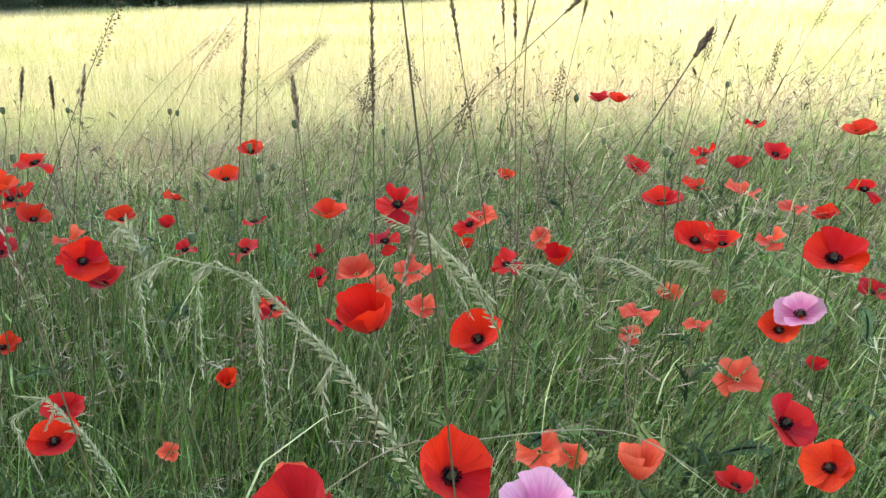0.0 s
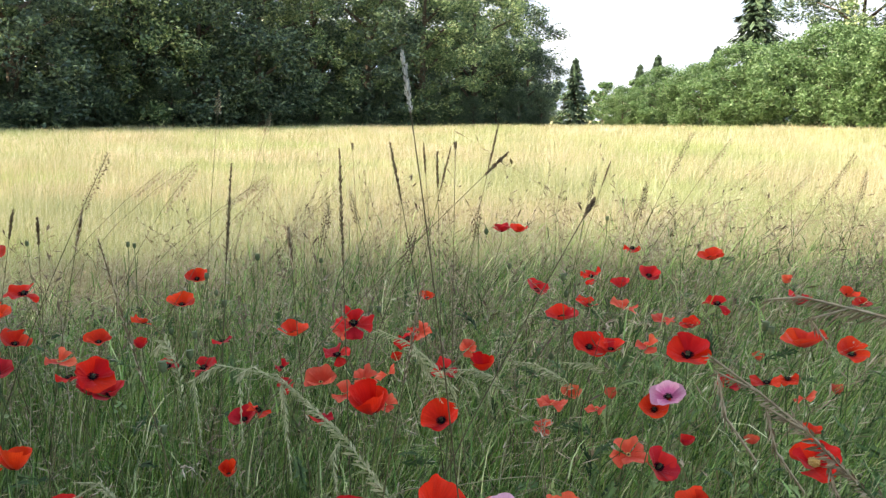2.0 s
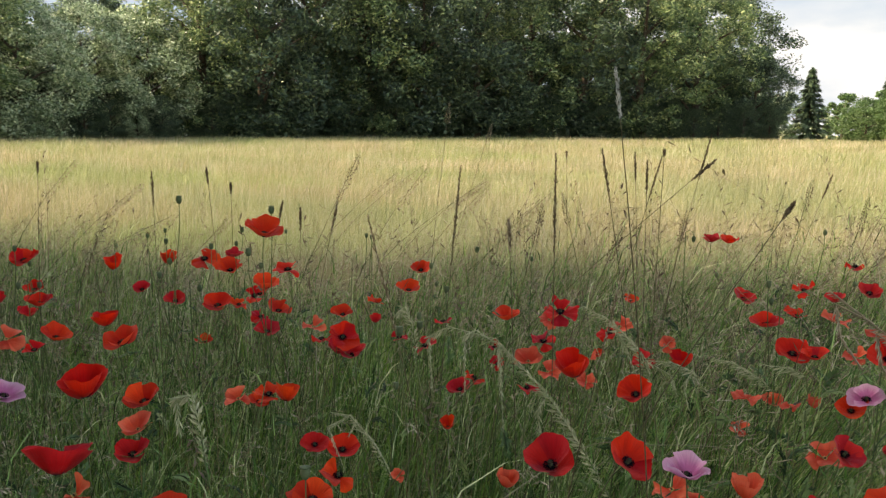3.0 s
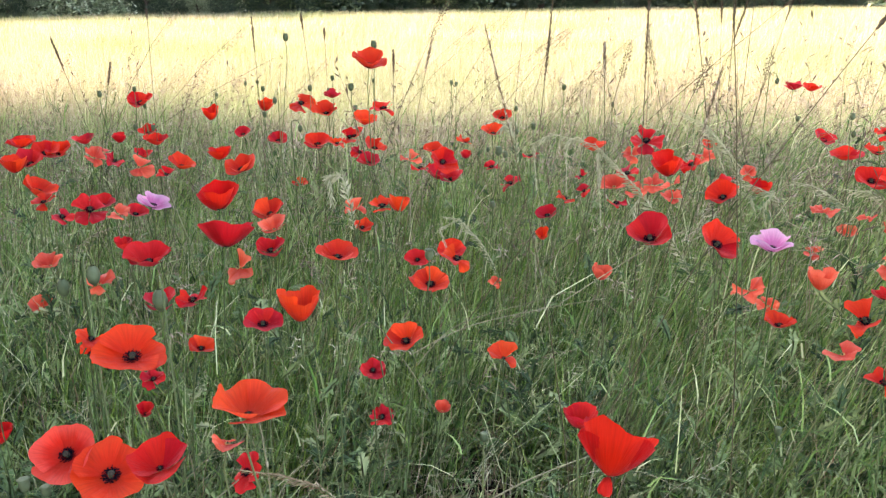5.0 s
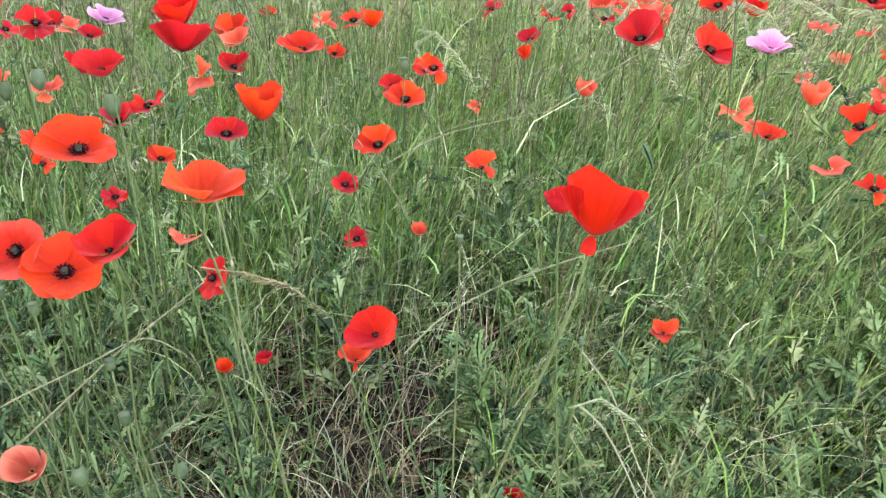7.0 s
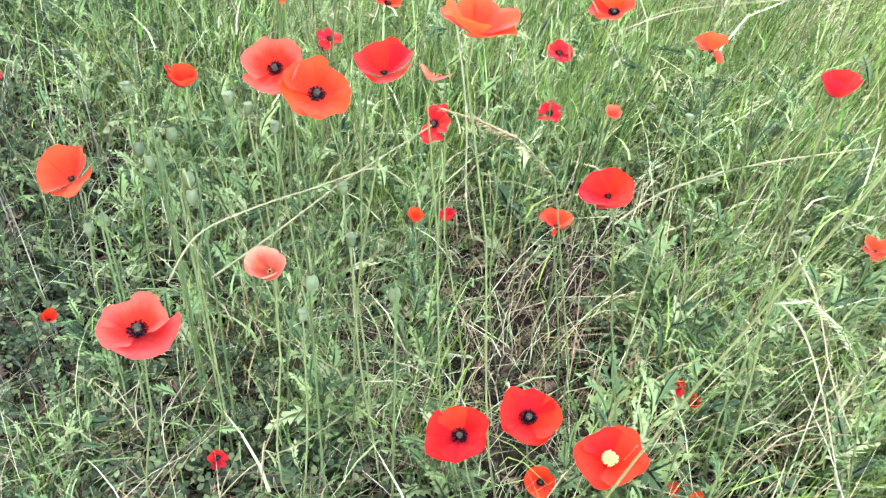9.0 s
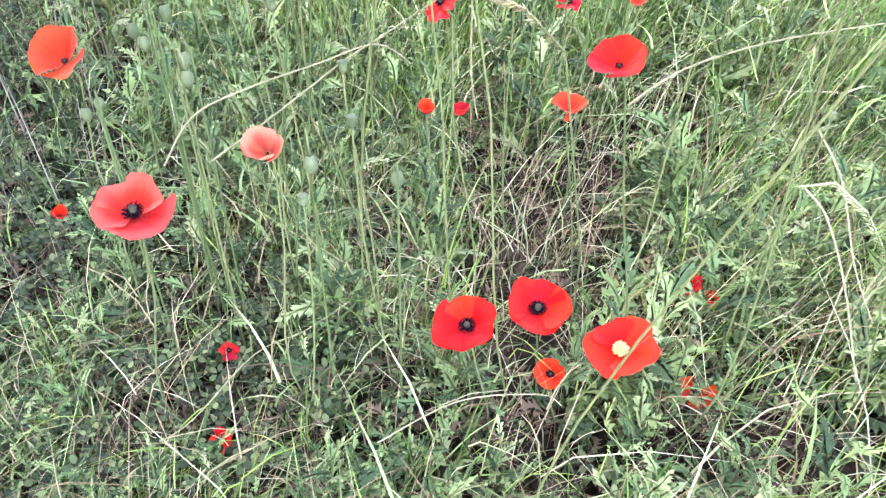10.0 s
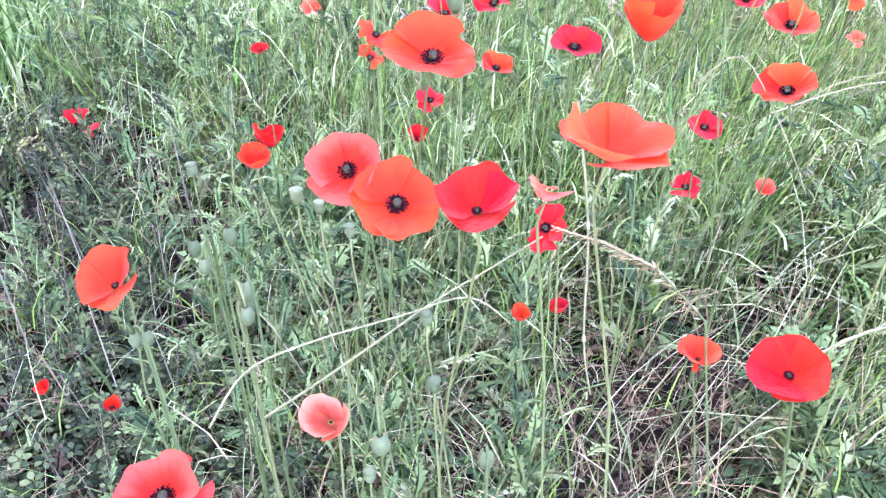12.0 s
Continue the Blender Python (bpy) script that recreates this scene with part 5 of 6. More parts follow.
# ---------------------------------------------------------------- poppies
def petal_mesh(seed, depth, span, ruffle, notch, inner, curl=0.03, close=0.0, hang=0.0):
    """One broad petal of a flower of unit width: a rounded fan rising into a bowl, its rim wavy and a little turned out.
    close draws the rim inwards to a cup; hang lets the petal fall over."""
    r = np.random.default_rng(seed)
    ph = r.uniform(0, 6.3, 6)
    nu, nv = 18, 9
    bm = bmesh.new()
    uvl = bm.loops.layers.uv.new("UVMap")
    grid = []
    for j in range(nv + 1):
        row = []
        for i in range(nu + 1):
            u, v = -1 + 2 * i / nu, 0.04 + 0.96 * j / nv
            ext = 1 - 0.15 * abs(u) ** 2.6 - notch * math.exp(-(u * 2.8 - 0.4 * math.sin(ph[4])) ** 2) + 0.018 * math.sin(9 * u + ph[3]) + 0.01 * math.sin(19 * u + ph[5])
            s = v * ext
            a = u * span * (0.82 + 0.18 * v)
            rad = 0.5 * s ** (1 - 0.3 * close) * (1 - 0.22 * close * s ** 3)
            z = depth * (1.3 * s ** 1.6 - 0.3 * s ** 3) - curl * s ** 7
            w = ruffle * s ** 2.6
            z += w * (math.sin(3.3 * u + ph[0]) + 0.5 * math.sin(7.1 * u + ph[1]))
            rad += 0.45 * w * math.sin(5.2 * u + ph[2])
            z += 0.005 * s * math.sin(15 * u + ph[5]) + 0.05 * u * u * s * s
            if inner:
                rad, z = rad * 0.94, z + 0.022
            if hang:
                rad, z = rad * (1 - 0.45 * hang * s), z * (1 - hang) - hang * 0.5 * s ** 1.6
            row.append((bm.verts.new((rad * math.cos(a), rad * math.sin(a), z)), (i / nu, v)))
        grid.append(row)
    for j in range(nv):
        for i in range(nu):
            c = (grid[j][i], grid[j][i + 1], grid[j + 1][i + 1], grid[j + 1][i])
            f = bm.faces.new([p[0] for p in c])
            f.smooth = True
            for lp, p in zip(f.loops, c):
                lp[uvl].uv = p[1]
    me = bpy.data.meshes.new("petal")
    bm.to_mesh(me)
    bm.free()
    me.materials.append(PETAL["r"])
    return me


# form: depth of the bowl, half angle of a petal, ruffle, notch, turned-out rim, closing of the cup
FORM = {"F": (0.25, 1.06, 0.048, 0.04, 0.03, 0.0), "O": (0.32, 1.15, 0.048, 0.03, 0.04, 0.15), "S": (0.50, 1.2, 0.030, 0.02, 0.0, 0.55), "R": (0.22, 0.86, 0.075, 0.12, 0.06, 0.0),
        "N": (0.42, 1.2, 0.035, 0.02, 0.02, 0.3), "B": (0.46, 1.28, 0.035, 0.02, 0.0, 0.45), "U": (0.30, 1.15, 0.055, 0.03, 0.05, 0.1)}
FORMS = {}
for code, (depth, span, ruffle, notch, curl, close) in FORM.items():
    FORMS[code] = []
    for k in range(7):
        petals = []
        for p in range(5 if code in "BU" else 4):
            deep = depth * (0.92 if p > 1 else 1.1) * (1 + 0.14 * math.sin(5 * k + 3 * p))
            if code == "B":
                deep = depth * (1.12 if p > 1 else 0.8)
            if code == "R":
                deep *= 0.6 + 0.7 * ((p * 7 + k) % 3) / 2
            hang = 0.9 if p == 4 else (0.5 if code == "R" and (p + k) % 4 == 0 else 0.0)
            petals.append(petal_mesh(100 * ord(code) + 10 * k + p, deep, span * (0.5 if p == 4 else 1), ruffle * (0.6 + 0.13 * k), notch * (0.4 + 0.6 * (k % 3)), p < 2, curl, close, hang))
        FORMS[code].append(petals)


def ovary_mesh():
    v, q, t = tube([(0, 0, 0.0), (0, 0, 0.03), (0, 0, 0.09), (0, 0, 0.128)], [0.015, 0.034, 0.042, 0.034], 9)
    return mesh_of("ovary", (v, q, t), M_OVARY)


def stigma_mesh():
    rays = [tube([(0, 0, 0.152), (0.025 * math.cos(a), 0.025 * math.sin(a), 0.153), (0.047 * math.cos(a), 0.047 * math.sin(a), 0.146)], [0.004, 0.005, 0.003], 4) for a in np.arange(9) * 0.698]
    disc = tube([(0, 0, 0.129), (0, 0, 0.138), (0, 0, 0.15)], [0.03, 0.05, 0.042], 9)
    return mesh_of("stigma_disc", joined(disc, *rays), M_STIGMA)


def stamen_mesh(mat, seed, count=130):
    r = np.random.default_rng(seed)
    sets = []
    for i in range(count):
        a, rr, h = i * 2.399, r.uniform(0.01, 0.085) if count > 200 else r.uniform(0.055, 0.13), r.uniform(0.05, 0.125)
        foot = np.array([math.cos(a) * 0.045, math.sin(a) * 0.045, 0.02])
        tip = np.array([math.cos(a) * rr, math.sin(a) * rr, h])
        sd = np.array([-math.sin(a), math.cos(a), 0])
        sets.append(([foot - sd * 0.003, foot + sd * 0.003, tip + sd * 0.003, tip - sd * 0.003], [(0, 1, 2, 3)], []))
        o = np.array([math.cos(a), math.sin(a), 0.3]) * 0.011
        sets.append(([tip - o, tip + sd * 0.011, tip + o, tip - sd * 0.011, tip + (0, 0, 0.013), tip - (0, 0, 0.013)], [],
                     [(0, 1, 4), (1, 2, 4), (2, 3, 4), (3, 0, 4), (1, 0, 5), (2, 1, 5), (3, 2, 5), (0, 3, 5)]))
    return mesh_of("stamen_ring", joined(*sets), mat)


OVARY, STIGMA = ovary_mesh(), stigma_mesh()
STAMENS = [stamen_mesh(M_STAMEN, 1), stamen_mesh(M_CREAM, 2), stamen_mesh(M_CREAM, 3, 420)]
prng = random.Random(21)
SHAPE_WORD = {"F": "wide open dark-centred", "O": "open bowl-shaped", "S": "cup-shaped", "R": "ragged wind-torn", "N": "broad turned-away", "B": "broad cup-shaped loose-petalled", "U": "open cup-shaped loose-petalled"}


def stem_arrays(head, away, length):
    """A wiry stem from the ground to the flower's foot, leaning a little."""
    foot = Vector((prng.uniform(-0.22, 0.14), prng.uniform(-0.08, 0.2), 0)) * length
    k1, k2 = prng.uniform(-0.12, 0.12), prng.uniform(-0.1, 0.1)
    pts = []
    for i in range(8):
        s = i / 7
        p = foot.lerp(head, s)
        p += Vector((k1 * math.sin(3.1 * s), k2 * math.sin(4.4 * s), 0)) * length * (1 - s)
        pts.append(p)
    pts[-2] = head - away * length * 0.05
    return tube(pts, [0.0016 - 0.0006 * i / 7 for i in range(8)], 5)


def poppy(x, y, z, d, shape, colour, tilt=None, turn=None, spin=None):
    """A poppy whose flower of width d sits at x, y, z. It leans by tilt out of the upright towards turn, counted from the side of the path."""
    t = thing("poppy", f"{SHAPE_WORD[shape]} {COLOUR_WORD[colour]} poppy on a thin hairy stem", "poppy", "poppies")
    g = float(rise(x, y))
    t.location = (x, y, g - 0.01)
    to_path = math.atan2(0.2 - y, 0.0 - x)
    tilt0, turn0 = {"F": (0.6, 0), "O": (0.36, 0), "S": (0.14, 0), "R": (0.5, 0), "N": (0.3, 3.14), "B": (0.3, 3.14), "U": (0.3, 0)}[shape]
    tilt = tilt0 + prng.uniform(-0.24, 0.22) if tilt is None else tilt
    turn = to_path + (turn0 + prng.uniform(-0.9, 0.9) if turn is None else turn)
    axis = Vector((math.sin(tilt) * math.cos(turn), math.sin(tilt) * math.sin(turn), math.cos(tilt)))
    head = Vector((0, 0, z - g + 0.01)) - axis * d * FORM[shape][0] * 0.5
    turnm = axis.to_track_quat("Z", "Y").to_matrix().to_4x4()
    if spin is None:
        spin = prng.uniform(0, 6.3)
        if shape in "BU":       # the loose petal falls on the side of the path
            near = turnm.inverted() @ Vector((math.cos(to_path), math.sin(to_path), 0))
            spin = math.atan2(near.y, near.x) - 4.5 * math.pi + prng.uniform(-0.3, 0.3)
    base = Matrix.Translation(head) @ turnm @ Matrix.Diagonal((d, d * prng.uniform(0.84, 1.0), d * prng.uniform(0.8, 1.15), 1))
    part("stem", mesh_of("stem", stem_arrays(head, axis, max(0.05, z)), M_STEM), None, t)
    form = prng.choice(FORMS[shape])
    gone = prng.randrange(4) if shape == "R" and prng.random() < 0.45 else -1
    loose = {"R": 0.9, "O": 0.5, "U": 0.8, "S": 0.3, "B": 0.15}.get(shape, 0.65)
    for p in range(len(form)):
        if p == gone:
            continue
        ob = part("petal", form[p], None, t)
        ob.material_slots[0].link = "OBJECT"
        ob.material_slots[0].material = PETAL[colour]
        wob = Matrix.Rotation(prng.uniform(-0.26, 0.2) * loose, 4, "Y") @ Matrix.Scale(0.5 if p == 4 else 1 + prng.uniform(-0.16, 0.12) * loose, 4)
        ob.matrix_basis = base @ Matrix.Rotation(spin + math.pi * p + (math.pi / 2 if p > 1 else 0) + prng.uniform(-0.15, 0.15), 4, "Z") @ wob
    for me, nm in ((OVARY, "ovary"), (STAMENS[2 if colour == "y" else 1 if colour in "ls" else 0], "stamen_ring")):
        ob = part(nm, me, None, t)
        ob.matrix_basis = base @ Matrix.Scale((0.6 if nm == "ovary" else 1.25) if colour == "y" else 0.5 if colour in "qbls" else 1.0, 4)
        if nm == "ovary":
            part("stigma_disc", STIGMA, None, ob, "dark rayed stigma disc")
    return t


poppy(-0.545, 1.985, 0.945, 0.088, "O", "o", 0.3, 0.3)
poppy(-1.426, 2.385, 0.792, 0.088, "O", "r")
poppy(-1.571, 3.078, 0.652, 0.086, "S", "r")
poppy(-1.205, 2.812, 0.728, 0.076, "S", "o")
poppy(-0.988, 2.628, 0.768, 0.093, "R", "o")
poppy(-0.805, 2.435, 0.816, 0.056, "O", "c")
poppy(-0.889, 2.589, 0.744, 0.086, "O", "o")
poppy(-0.626, 2.366, 0.792, 0.088, "R", "r")
poppy(-0.649, 2.263, 0.768, 0.084, "O", "o")
poppy(-0.797, 2.595, 0.672, 0.073, "O", "r")
poppy(-0.859, 2.426, 0.672, 0.088, "O", "r")
poppy(-0.375, 3.080, 0.672, 0.079, "O", "o")
poppy(-0.358, 2.740, 0.672, 0.085, "O", "o")
poppy(-0.412, 2.535, 0.672, 0.070, "R", "o")
poppy(-0.361, 1.960, 0.722, 0.080, "F", "r")
poppy(-0.479, 2.386, 0.669, 0.066, "O", "o")
poppy(-0.514, 2.231, 0.672, 0.072, "R", "l")
poppy(-0.614, 2.168, 0.672, 0.071, "O", "c")
poppy(-0.662, 2.388, 0.672, 0.072, "O", "o")
poppy(-1.000, 2.448, 0.672, 0.071, "O", "c")
poppy(-1.244, 2.700, 0.646, 0.066, "O", "c")
poppy(-1.367, 2.356, 0.672, 0.088, "O", "r")
poppy(-1.503, 2.523, 0.672, 0.071, "O", "r")
poppy(-1.505, 2.369, 0.672, 0.053, "S", "c")
poppy(-1.600, 2.326, 0.672, 0.085, "O", "c")
poppy(-1.390, 2.081, 0.672, 0.067, "R", "l")
poppy(-1.575, 2.114, 0.678, 0.090, "O", "r")
poppy(-1.643, 2.105, 0.698, 0.090, "O", "r")
poppy(-1.521, 1.929, 0.672, 0.079, "S", "o")
poppy(-1.087, 2.025, 0.672, 0.076, "O", "o")
poppy(-1.070, 2.204, 0.672, 0.082, "S", "r")
poppy(-0.898, 1.989, 0.680, 0.090, "O", "o")
poppy(-1.195, 1.993, 0.672, 0.079, "R", "l")
poppy(-1.262, 1.697, 0.672, 0.088, "O", "o")
poppy(-1.032, 1.564, 0.672, 0.078, "R", "c")
poppy(-0.955, 1.548, 0.672, 0.052, "R", "l")
poppy(-0.932, 1.639, 0.672, 0.076, "O", "p")
poppy(-0.817, 1.709, 0.666, 0.100, "S", "r")
poppy(-0.558, 1.257, 0.735, 0.106, "N", "c", 0.35, 2.7)
poppy(-0.709, 1.739, 0.636, 0.083, "O", "o")
poppy(-0.616, 1.550, 0.662, 0.066, "O", "l")
poppy(-0.618, 1.536, 0.620, 0.066, "O", "c")
poppy(-0.559, 1.283, 0.672, 0.066, "R", "l")
poppy(-0.722, 1.289, 0.672, 0.088, "O", "c")
poppy(-0.920, 1.508, 0.616, 0.042, "S", "c")
poppy(-1.070, 1.466, 0.583, 0.066, "O", "l")
poppy(-0.731, 1.170, 0.672, 0.046, "R", "l")
poppy(-1.327, 1.714, 0.373, 0.066, "O", "l")
poppy(-0.555, 1.136, 0.672, 0.055, "R", "r")
poppy(-0.740, 1.335, 0.574, 0.066, "O", "c")
poppy(-0.472, 1.183, 0.622, 0.066, "F", "c")
poppy(-0.339, 1.018, 0.720, 0.064, "S", "o")
poppy(-0.304, 1.063, 0.780, 0.056, "O", "o")
poppy(-0.632, 2.148, 0.491, 0.066, "F", "o")
poppy(-0.442, 1.716, 0.672, 0.071, "R", "o")
poppy(-0.404, 1.715, 0.672, 0.056, "S", "o")
poppy(-0.423, 1.937, 0.480, 0.066, "F", "c")
poppy(-0.217, 1.398, 0.672, 0.064, "R", "o")
poppy(-0.277, 1.458, 0.600, 0.071, "F", "o")
poppy(-0.224, 1.085, 0.660, 0.060, "F", "o")
poppy(-0.315, 1.224, 0.540, 0.048, "F", "c")
poppy(-0.108, 1.186, 0.600, 0.060, "R", "q")
poppy(-0.467, 0.863, 0.720, 0.078, "F", "o", 0.5, 0.2)
poppy(-0.611, 0.984, 0.672, 0.040, "R", "o")
poppy(-0.544, 1.126, 0.600, 0.045, "F", "o")
poppy(-0.272, 0.743, 0.744, 0.070, "O", "q", 0.25, 0.5)
poppy(-0.336, 0.813, 0.660, 0.045, "R", "l")
poppy(-0.504, 0.785, 0.642, 0.067, "O", "p2", 0.7, -0.5)
poppy(-0.455, 0.787, 0.624, 0.075, "F", "o", 0.55, 0.1)
poppy(-0.332, 0.693, 0.712, 0.052, "O", "b", 0.25, -0.3)
poppy(-0.386, 0.931, 0.540, 0.053, "R", "c")
poppy(0.034, 0.654, 0.792, 0.062, "B", "b", 0.55, 2.9)
poppy(0.008, 0.823, 0.720, 0.040, "S", "c")
poppy(0.085, 1.298, 0.756, 0.074, "O", "c")
poppy(0.194, 1.396, 0.722, 0.078, "F", "r")
poppy(0.256, 1.321, 0.745, 0.062, "O", "p")
poppy(0.119, 1.505, 0.814, 0.056, "S", "r")
poppy(0.110, 2.128, 0.758, 0.083, "R", "c")
poppy(0.073, 2.278, 0.646, 0.080, "R", "c")
poppy(0.039, 2.067, 0.658, 0.070, "O", "l")
poppy(-0.017, 2.188, 0.728, 0.073, "O", "o")
poppy(-0.069, 1.926, 0.654, 0.061, "R", "o")
poppy(-0.272, 2.536, 0.545, 0.088, "R", "c")
poppy(0.257, 2.250, 0.699, 0.070, "R", "l")
poppy(0.223, 1.603, 0.751, 0.064, "O", "r")
poppy(0.399, 2.192, 0.634, 0.067, "S", "r")
poppy(0.679, 2.777, 0.672, 0.074, "O", "c")
poppy(0.638, 2.386, 0.691, 0.090, "O", "r")
poppy(0.644, 2.181, 0.672, 0.086, "O", "r")
poppy(0.902, 2.937, 0.672, 0.078, "R", "r")
poppy(0.459, 1.842, 0.672, 0.058, "R", "l")
poppy(0.690, 3.356, 0.772, 0.074, "O", "c", 0.1, 0.0)
poppy(0.760, 3.370, 0.768, 0.079, "O", "r", 0.15, 0.8)
poppy(0.528, 1.804, 0.672, 0.044, "R", "l")
poppy(0.021, 1.565, 0.600, 0.049, "S", "l")
poppy(0.396, 1.565, 0.612, 0.062, "S", "l")
poppy(0.306, 1.710, 0.540, 0.073, "R", "l")
poppy(0.362, 1.783, 0.480, 0.047, "R", "l")
poppy(0.297, 1.391, 0.600, 0.056, "O", "o")
poppy(0.377, 1.271, 0.660, 0.074, "R", "o")
poppy(0.406, 1.433, 0.540, 0.060, "R", "l")
poppy(0.494, 1.549, 0.600, 0.050, "O", "c")
poppy(0.392, 1.207, 0.600, 0.049, "R", "o")
poppy(0.157, 1.839, 0.687, 0.047, "R", "l")
poppy(-0.355, 1.389, 0.360, 0.054, "R", "c")
poppy(-0.721, 1.224, 0.420, 0.036, "S", "c")
poppy(-1.079, 2.796, 0.450, 0.066, "O", "o")
poppy(-1.545, 2.136, 0.672, 0.083, "O", "r")
poppy(-1.521, 1.985, 0.672, 0.088, "O", "c")
poppy(-1.431, 2.180, 0.672, 0.066, "R", "l")
poppy(-1.304, 2.049, 0.672, 0.058, "R", "c")
poppy(-1.065, 1.912, 0.672, 0.056, "R", "r")
poppy(-1.518, 2.515, 0.594, 0.066, "O", "c")
poppy(-1.051, 1.504, 0.672, 0.054, "R", "c")
poppy(-1.177, 1.606, 0.672, 0.055, "R", "o")
poppy(-1.190, 1.816, 0.613, 0.066, "O", "c")
poppy(-0.796, 2.429, 0.672, 0.055, "R", "o")
poppy(-0.681, 2.299, 0.672, 0.052, "R", "c")
poppy(-0.796, 2.548, 0.672, 0.077, "R", "r")
poppy(-0.455, 2.110, 0.672, 0.062, "R", "r")
poppy(-0.388, 2.026, 0.672, 0.071, "O", "c")
poppy(-0.351, 2.011, 0.671, 0.066, "O", "c")
poppy(-0.275, 2.157, 0.672, 0.059, "R", "c")
poppy(-0.125, 2.141, 0.556, 0.066, "O", "c")
poppy(0.087, 2.397, 0.672, 0.059, "R", "l")
poppy(0.084, 1.946, 0.672, 0.058, "R", "l")
poppy(0.127, 2.025, 0.672, 0.060, "R", "l")
poppy(0.044, 1.832, 0.672, 0.052, "R", "c")
poppy(0.238, 2.293, 0.672, 0.067, "R", "r")
poppy(0.365, 2.191, 0.672, 0.048, "R", "l")
poppy(0.766, 2.556, 0.672, 0.080, "R", "r")
poppy(-0.490, 1.686, 0.672, 0.062, "R", "l")
poppy(-1.173, 1.923, 0.564, 0.066, "O", "c")
poppy(-0.457, 0.678, 0.472, 0.050, "S", "s", 0.5, -0.5)
poppy(-0.252, 0.733, 0.258, 0.080, "F", "r", 0.5, -0.3)
poppy(-0.186, 0.791, 0.264, 0.087, "F", "r", 0.36, 0.2)
poppy(-0.083, 0.793, 0.240, 0.088, "F", "y", 0.3, 0.0)
poppy(-0.224, 0.954, 0.432, 0.043, "U", "q")
poppy(-0.148, 0.777, 0.600, 0.059, "O", "b", 0.5, -0.7)
poppy(-0.530, 0.564, 0.456, 0.084, "U", "p2", 0.15, -0.3)
poppy(0.150, 1.104, 0.420, 0.040, "U", "q")
poppy(-0.715, 0.888, 0.540, 0.041, "S", "o")
poppy(-0.937, 1.140, 0.540, 0.032, "O", "r")
poppy(-0.690, 1.076, 0.600, 0.039, "R", "o")
poppy(-0.704, 1.234, 0.480, 0.050, "R", "c")
poppy(-0.253, 1.440, 0.360, 0.036, "S", "l")
poppy(-0.031, 1.042, 0.144, 0.042, "O", "c")
poppy(0.006, 1.050, 0.120, 0.030, "R", "o")
poppy(-0.452, 1.170, 0.240, 0.036, "S", "c")
poppy(-0.462, 1.062, 0.300, 0.030, "S", "o")
poppy(-0.721, 0.687, 0.505, 0.076, "O", "q", 0.4, -1.1)
poppy(-0.943, 0.760, 0.144, 0.030, "S", "r")
poppy(-1.081, 0.740, 0.120, 0.030, "S", "r")
poppy(-1.540, 1.199, 0.240, 0.088, "R", "c")
poppy(-0.993, 1.189, 0.360, 0.064, "S", "r")
poppy(-0.578, 0.682, 0.096, 0.032, "R", "c")
poppy(-0.157, 0.789, 0.156, 0.045, "F", "o")
poppy(-0.515, 0.566, 0.072, 0.043, "R", "r")
poppy(0.020, 0.895, 0.096, 0.054, "R", "o")
poppy(1.171, 2.661, 0.780, 0.083, "O", "o")
poppy(1.245, 3.453, 0.672, 0.088, "R", "r")
poppy(1.101, 2.937, 0.672, 0.085, "O", "c")
poppy(0.947, 2.795, 0.672, 0.072, "O", "c")
poppy(0.861, 2.522, 0.672, 0.088, "R", "l")
poppy(0.369, 3.013, 0.600, 0.059, "O", "o")
poppy(1.534, 2.844, 0.658, 0.042, "S", "l")
poppy(1.367, 2.514, 0.672, 0.076, "O", "c")
poppy(1.614, 2.645, 0.655, 0.066, "O", "o")
poppy(1.745, 2.754, 0.593, 0.066, "O", "r")
poppy(1.128, 2.524, 0.672, 0.088, "R", "r")
poppy(0.907, 2.373, 0.672, 0.065, "R", "l")
poppy(1.079, 2.581, 0.595, 0.066, "O", "r")
poppy(0.892, 1.767, 0.792, 0.085, "O", "o")
poppy(1.198, 2.048, 0.672, 0.076, "O", "o")
poppy(0.773, 2.163, 0.672, 0.060, "R", "l")
poppy(0.684, 2.157, 0.672, 0.071, "O", "r")
poppy(0.656, 1.725, 0.792, 0.082, "F", "r")
poppy(0.625, 1.725, 0.720, 0.062, "F", "p")
poppy(0.605, 1.732, 0.696, 0.056, "O", "o")
poppy(1.030, 2.264, 0.530, 0.066, "F", "c")
poppy(1.218, 2.448, 0.534, 0.042, "S", "l")
poppy(0.906, 1.895, 0.672, 0.064, "R", "o")
poppy(0.957, 1.906, 0.672, 0.056, "R", "o")
poppy(0.928, 1.808, 0.672, 0.050, "R", "l")
poppy(1.328, 2.265, 0.498, 0.042, "S", "l")
poppy(0.673, 2.395, 0.476, 0.066, "O", "l")
poppy(0.715, 2.226, 0.533, 0.042, "S", "l")
poppy(0.953, 1.817, 0.600, 0.044, "O", "o")
poppy(0.898, 1.920, 0.540, 0.036, "S", "l")
poppy(0.764, 1.931, 0.540, 0.036, "S", "c")
poppy(0.631, 1.895, 0.540, 0.084, "R", "l")
poppy(0.501, 1.473, 0.720, 0.062, "F", "c")
poppy(0.606, 1.578, 0.600, 0.065, "F", "o")
poppy(0.679, 1.408, 0.744, 0.068, "F", "y")
poppy(0.792, 1.636, 0.540, 0.050, "R", "c")
poppy(0.247, 2.761, 0.476, 0.042, "S", "r")
